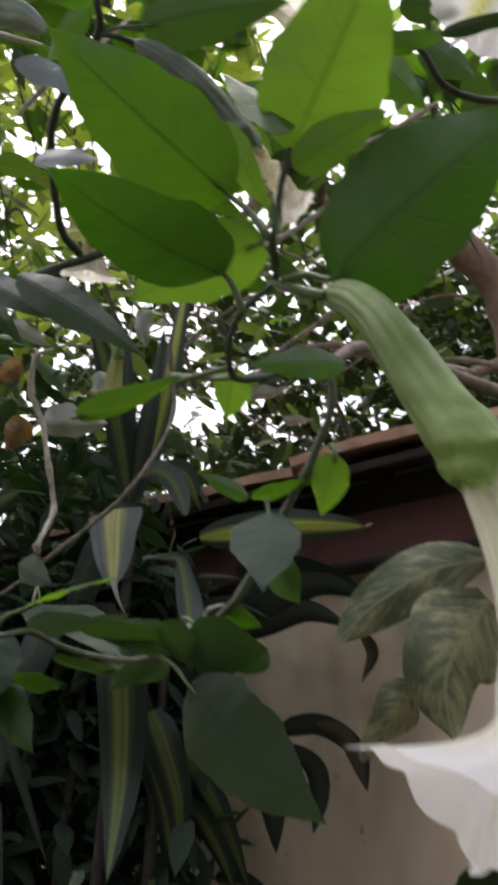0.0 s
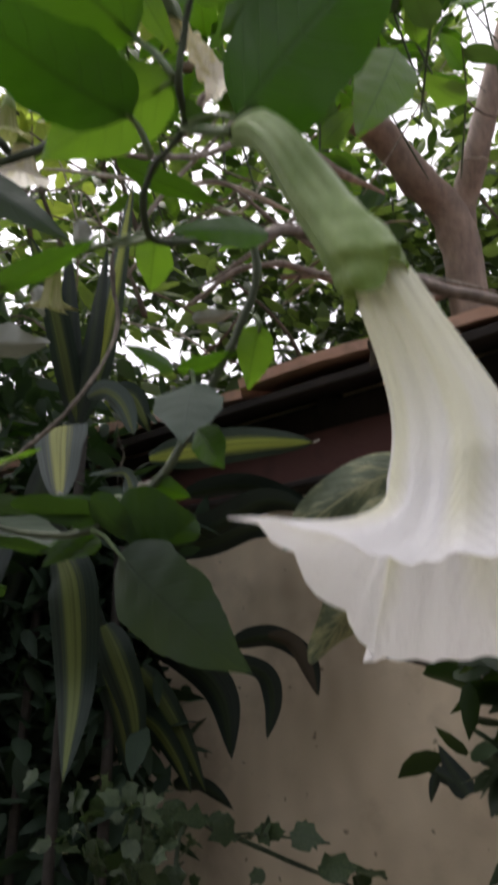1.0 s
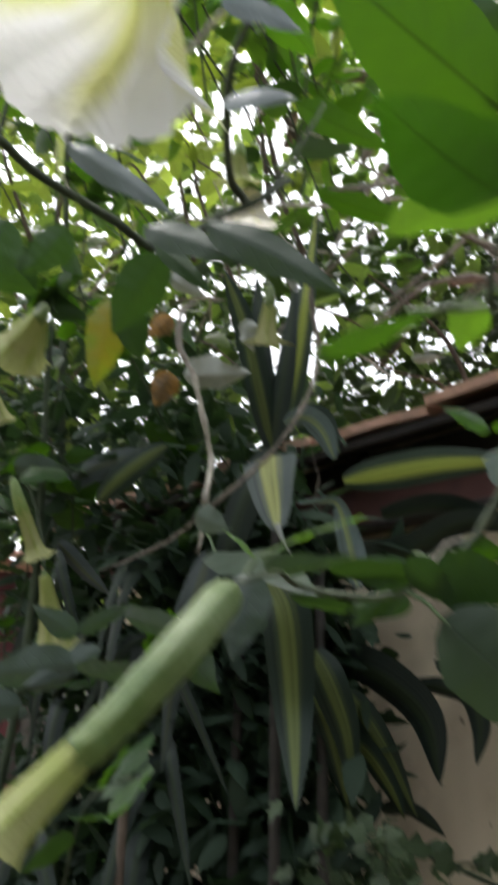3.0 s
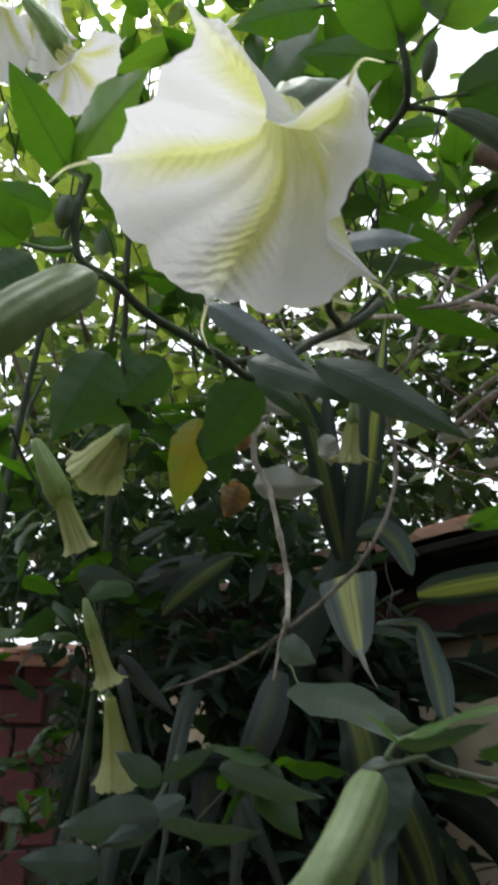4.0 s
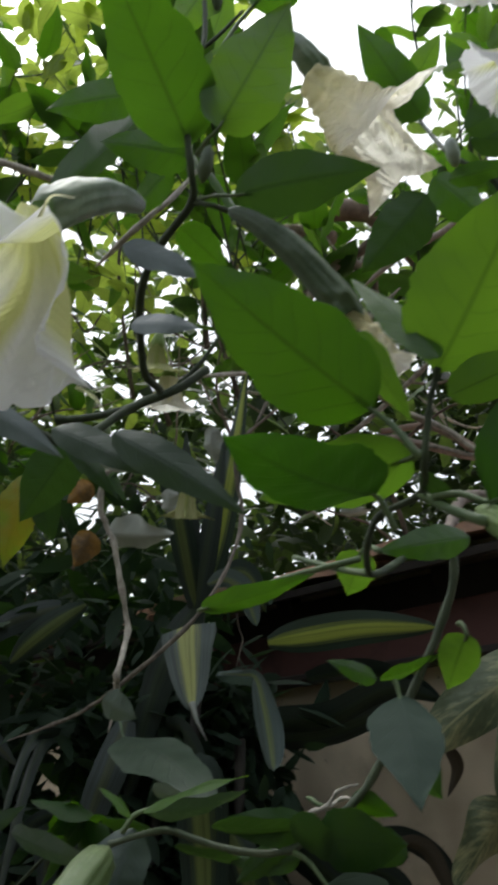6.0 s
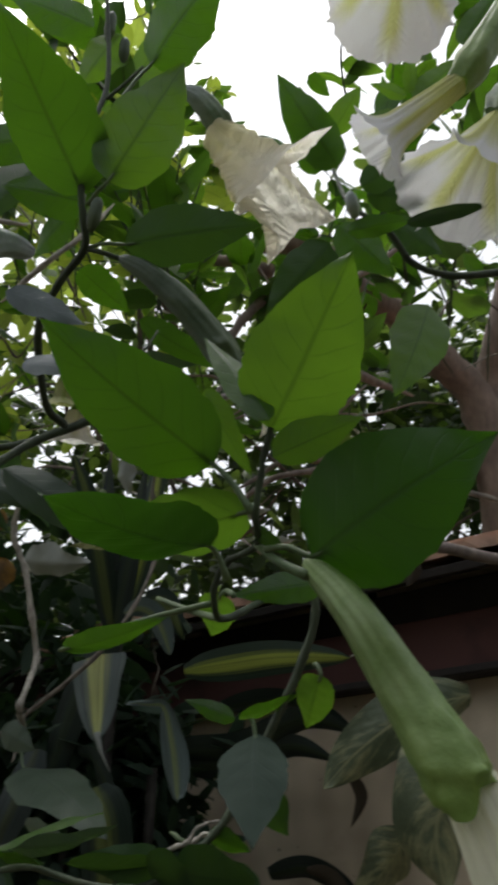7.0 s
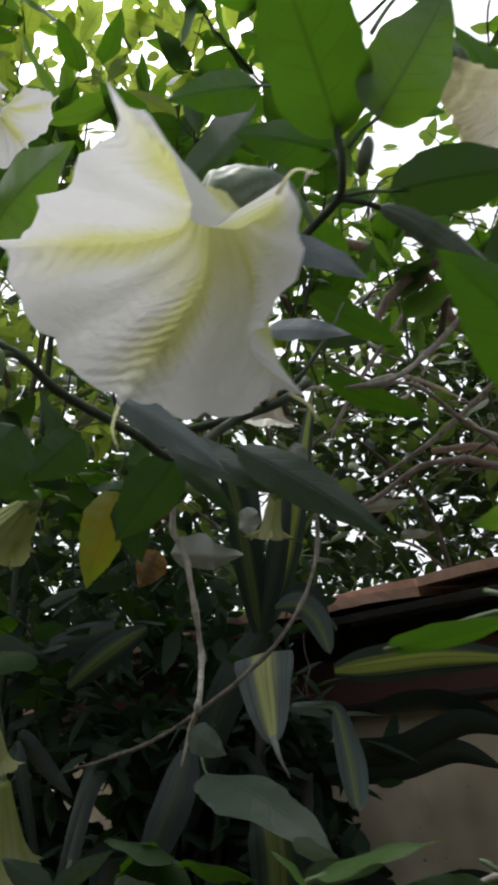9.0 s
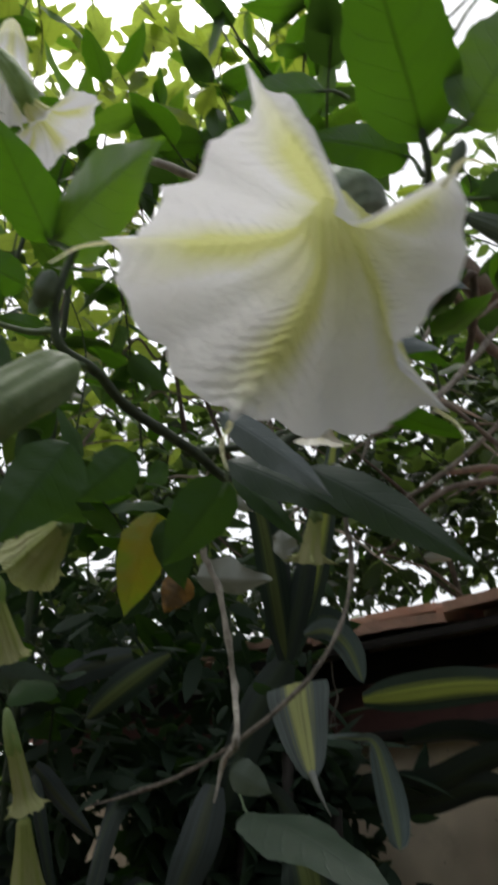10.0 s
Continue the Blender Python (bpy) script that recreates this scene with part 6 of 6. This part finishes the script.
# ---- the tree behind the roof ----
tree = thing("garden_tree", (0.96, 2.72, 0), "garden tree with red-brown forked limbs and dense foliage", "tree")
fork_t = Vector((0.829, 2.583, 3.126))
base_t = Vector((fork_t.x + 0.12, fork_t.y + 0.14, 0))
stem(tree, [base_t, base_t.lerp(fork_t, 0.5), base_t.lerp(fork_t, 0.86), fork_t, (0.708, 2.519, 3.293), (0.582, 2.459, 3.448), (0.431, 2.313, 3.454), (0.289, 2.268, 3.626), (0.114, 2.282, 3.682)], 0.078, 0.036, BARK_RED, "trunk", 0.08, 16, 50)
stem(tree, [base_t.lerp(fork_t, 0.88), fork_t + Vector((0.02, 0, 0.03)), (0.903, 2.507, 3.359), (1.000, 2.460, 3.667), (1.126, 2.385, 4.060)], 0.052, 0.034, BARK_RED, "limb", 0.08, 14, 52)
stem(tree, [(0.134, 2.173, 3.461), (-0.020, 2.222, 3.560), (-0.169, 2.302, 3.602), (-0.253, 2.452, 3.520)], 0.022, 0.014, BARK_RED, "limb", 0.1, 10, 53)
stem(tree, [fork_t - Vector((0, 0, 0.2)), (0.592, 2.563, 2.839), (0.406, 2.430, 2.888), (0.230, 2.330, 2.840)], 0.022, 0.008, BARK_RED, "limb", 0.1, 10, 54)

far = random.Random(5)


def sky_hole(p):
    """Openings in the far foliage through which the sky shows in patches."""
    d = p - Vector((0.08, 0.27, 1.73))
    az = math.degrees(math.atan2(-d.x, d.y))
    el = math.degrees(math.atan2(d.z, math.hypot(d.x, d.y)))
    if ((az - 8.5) / 4.5) ** 2 + ((el - 26.0) / 3.6) ** 2 < 1:
        return noise.noise(Vector((az * 0.7, el * 0.7, 1.5))) > -0.08
    if el > 20 and abs(az - 8) < 14 and noise.noise(Vector((az * 0.6, el * 0.6, 9.1))) > 0.24:
        return True
    return el > 18 and noise.noise(Vector((az * 0.34, el * 0.34, 4.2))) > (0.5 - 0.2 * min(1.0, max(0.0, (el - 26) / 16)) - 0.06 * (az > 8))


def clumps(n, box, radius, per, size, keep=lambda p: True):
    out = []
    for _ in range(n):
        c = Vector([far.uniform(*b) for b in box])
        if not keep(c) or shed_gap(c):
            continue
        for _ in range(per):
            p = c + Vector((far.gauss(0, radius), far.gauss(0, radius), far.gauss(0, radius * 0.8)))
            if (p - EAVE).dot(INTO) > -0.02 and p.z < 2.42 + max(0, (p - EAVE).dot(INTO)) * 0.33 and -1.9 < (p - EAVE).dot(ALONG) < 4.2:
                continue
            if limb_gap(p) and p.y < 2.9:
                continue
            if p.y > 2.3 and (sky_hole(p) or open_gap(p)):
                continue
            ax = Vector((far.gauss(0, 1), far.gauss(0, 1), far.gauss(-0.4, 0.7))).normalized()
            n_ = turned(ax, (far.gauss(0, 0.7), far.gauss(-0.2, 0.7), 1), 0)
            out.append((p, ax, n_, size * far.uniform(0.6, 1.3)))
    return out


crown = clumps(430, ((-2.6, 2.8), (2.7, 4.4), (2.5, 5.2)), 0.21, 18, 0.125, lambda p: not open_gap(p) and p.z > 2.85 + 0.3 * max(0.0, p.x))
ob = part("crown", scatter_mesh("crown", crown), LEAF_FAR, tree, PLACE[tree] * 0)
ob["kind"] = "stuff"
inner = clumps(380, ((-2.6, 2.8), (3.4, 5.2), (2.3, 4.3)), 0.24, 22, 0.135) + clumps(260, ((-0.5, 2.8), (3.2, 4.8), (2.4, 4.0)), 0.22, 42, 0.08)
ob = part("inner_crown", scatter_mesh("inner_crown", inner), LEAF_SHADED, tree, PLACE[tree] * 0)
ob["kind"] = "stuff"
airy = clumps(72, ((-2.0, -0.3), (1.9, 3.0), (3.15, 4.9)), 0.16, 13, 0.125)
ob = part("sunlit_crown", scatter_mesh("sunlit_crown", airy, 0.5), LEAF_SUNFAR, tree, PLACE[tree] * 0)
ob["kind"] = "stuff"
for k in range(16):
    a = Vector((far.uniform(-1.8, 1.8), far.uniform(2.8, 3.6), far.uniform(2.5, 2.9)))
    b = a + Vector((far.uniform(-0.6, 0.6), far.uniform(-0.3, 0.6), far.uniform(0.4, 1.1)))
    stem(tree, [a, a.lerp(b, 0.5) + Vector((far.gauss(0, 0.08), 0, far.gauss(0, 0.05))), b], 0.012, 0.004, BARK, "twig", 0.15, 6, k)

# hedge that closes the garden on the far left, beyond the outbuilding
hedge = thing("hedge", (-3.0, 6.5, 0), "tall dark hedge closing the far side of the garden", "hedge", "hedges round the garden")
hed = clumps(240, ((-6.0, 0.5), (5.0, 6.4), (0.2, 3.1)), 0.3, 36, 0.15)
ob = part("foliage", scatter_mesh("foliage", hed), LEAF_FAR, hedge, PLACE[hedge] * 0)
ob["kind"] = "stuff"

# low dark growth on the right of the wall
side_bush = thing("wall_bush", on_house(1.2, 0.0, 0), "dark bush crowding the stained wall", "bush")
stem(side_bush, [on_house(1.2, 0.0, 0), on_house(1.15, 0.02, 0.8), on_house(1.1, 0.0, 1.5)], 0.015, 0.006, BARK, "trunk", 0.15)
sb = clumps(14, ((0.54, 0.72), (1.46, 1.62), (1.45, 1.72)), 0.04, 26, 0.08) + [q for q in clumps(76, ((0.5, 1.3), (1.0, 1.75), (0.6, 1.75)), 0.08, 26, 0.09) if (q[0] - EAVE).dot(INTO) > -0.22 and (q[0] - EAVE).dot(ALONG) > 0.64]
ob = part("foliage", scatter_mesh("foliage", sb, 0.45), LEAF_SHADED, side_bush, PLACE[side_bush] * 0)
ob["kind"] = "stuff"

def wall_gap(p):
    """The gap low in the shade through which a little of the wall shows."""
    d = p - Vector((-0.03, 0.28, 1.82))
    az = math.degrees(math.atan2(-d.x, d.y))
    el = math.degrees(math.atan2(d.z, math.hypot(d.x, d.y)))
    return 14.5 < az < 21 and 0.5 < el < 5.5 - 0.25 * abs(az - 17) and noise.noise(Vector((az * 0.5, el * 0.5, 2.7))) > -0.25


# low growth between the canes and along the eave, shade in its leaf colour
under = thing("understory_bush", (-0.6, 1.85, 0), "tangled bush of dull green leaves by the wall, darkened for shade", "bush")
stem(under, [(-0.6, 1.85, 0), (-0.55, 1.8, 0.8), (-0.5, 1.75, 1.6)], 0.02, 0.008, BARK, "trunk", 0.15)
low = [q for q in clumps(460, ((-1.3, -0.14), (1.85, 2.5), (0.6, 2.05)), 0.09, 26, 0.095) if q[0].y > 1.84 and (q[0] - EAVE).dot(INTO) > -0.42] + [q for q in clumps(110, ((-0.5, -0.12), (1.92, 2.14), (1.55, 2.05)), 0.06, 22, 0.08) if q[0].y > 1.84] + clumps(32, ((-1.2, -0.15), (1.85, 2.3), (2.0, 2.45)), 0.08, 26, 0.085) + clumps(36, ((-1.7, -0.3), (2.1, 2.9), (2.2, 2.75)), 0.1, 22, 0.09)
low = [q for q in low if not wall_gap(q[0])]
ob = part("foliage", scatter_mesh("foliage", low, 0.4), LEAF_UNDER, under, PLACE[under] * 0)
ob["kind"] = "stuff"

# unseen hedges added behind and beside, to cut low light and close the garden
for x, y, sx, sy, n in ((0.0, -2.9, 4.0, 0.5, 230), (-3.6, -1.4, 0.5, 1.6, 110), (4.0, -1.6, 0.5, 1.6, 110)):
    h = thing("hedge", (x, y, 0), "unseen tall hedge of dark green leaves, added to block low light", "hedge", "hedges round the garden")
    it = clumps(n, ((x - sx, x + sx), (y - sy, y + sy), (0.2, 3.3)), 0.28, 34, 0.19)
    ob = part("foliage", scatter_mesh("foliage", it, 0.6), LEAF_SHADED, h, PLACE[h] * 0)
    ob["kind"] = "stuff"

# ---- bricks of the outbuilding ----
brick_mesh = box_mesh("brick", 0.185, 0.06, 0.13, 0.006)
for i in range(12):
    for j in range(11):
        ob = part("brick", brick_mesh, BRICK, shed, at_shed(-1.02 + j * 0.198 + (0.09 if i % 2 else 0.0), 0.04 + 0.006 * ((i * 7 + j * 3) % 4), 0.62 + i * 0.145))
        ob.rotation_euler = (0, 0, SHED_TURN)
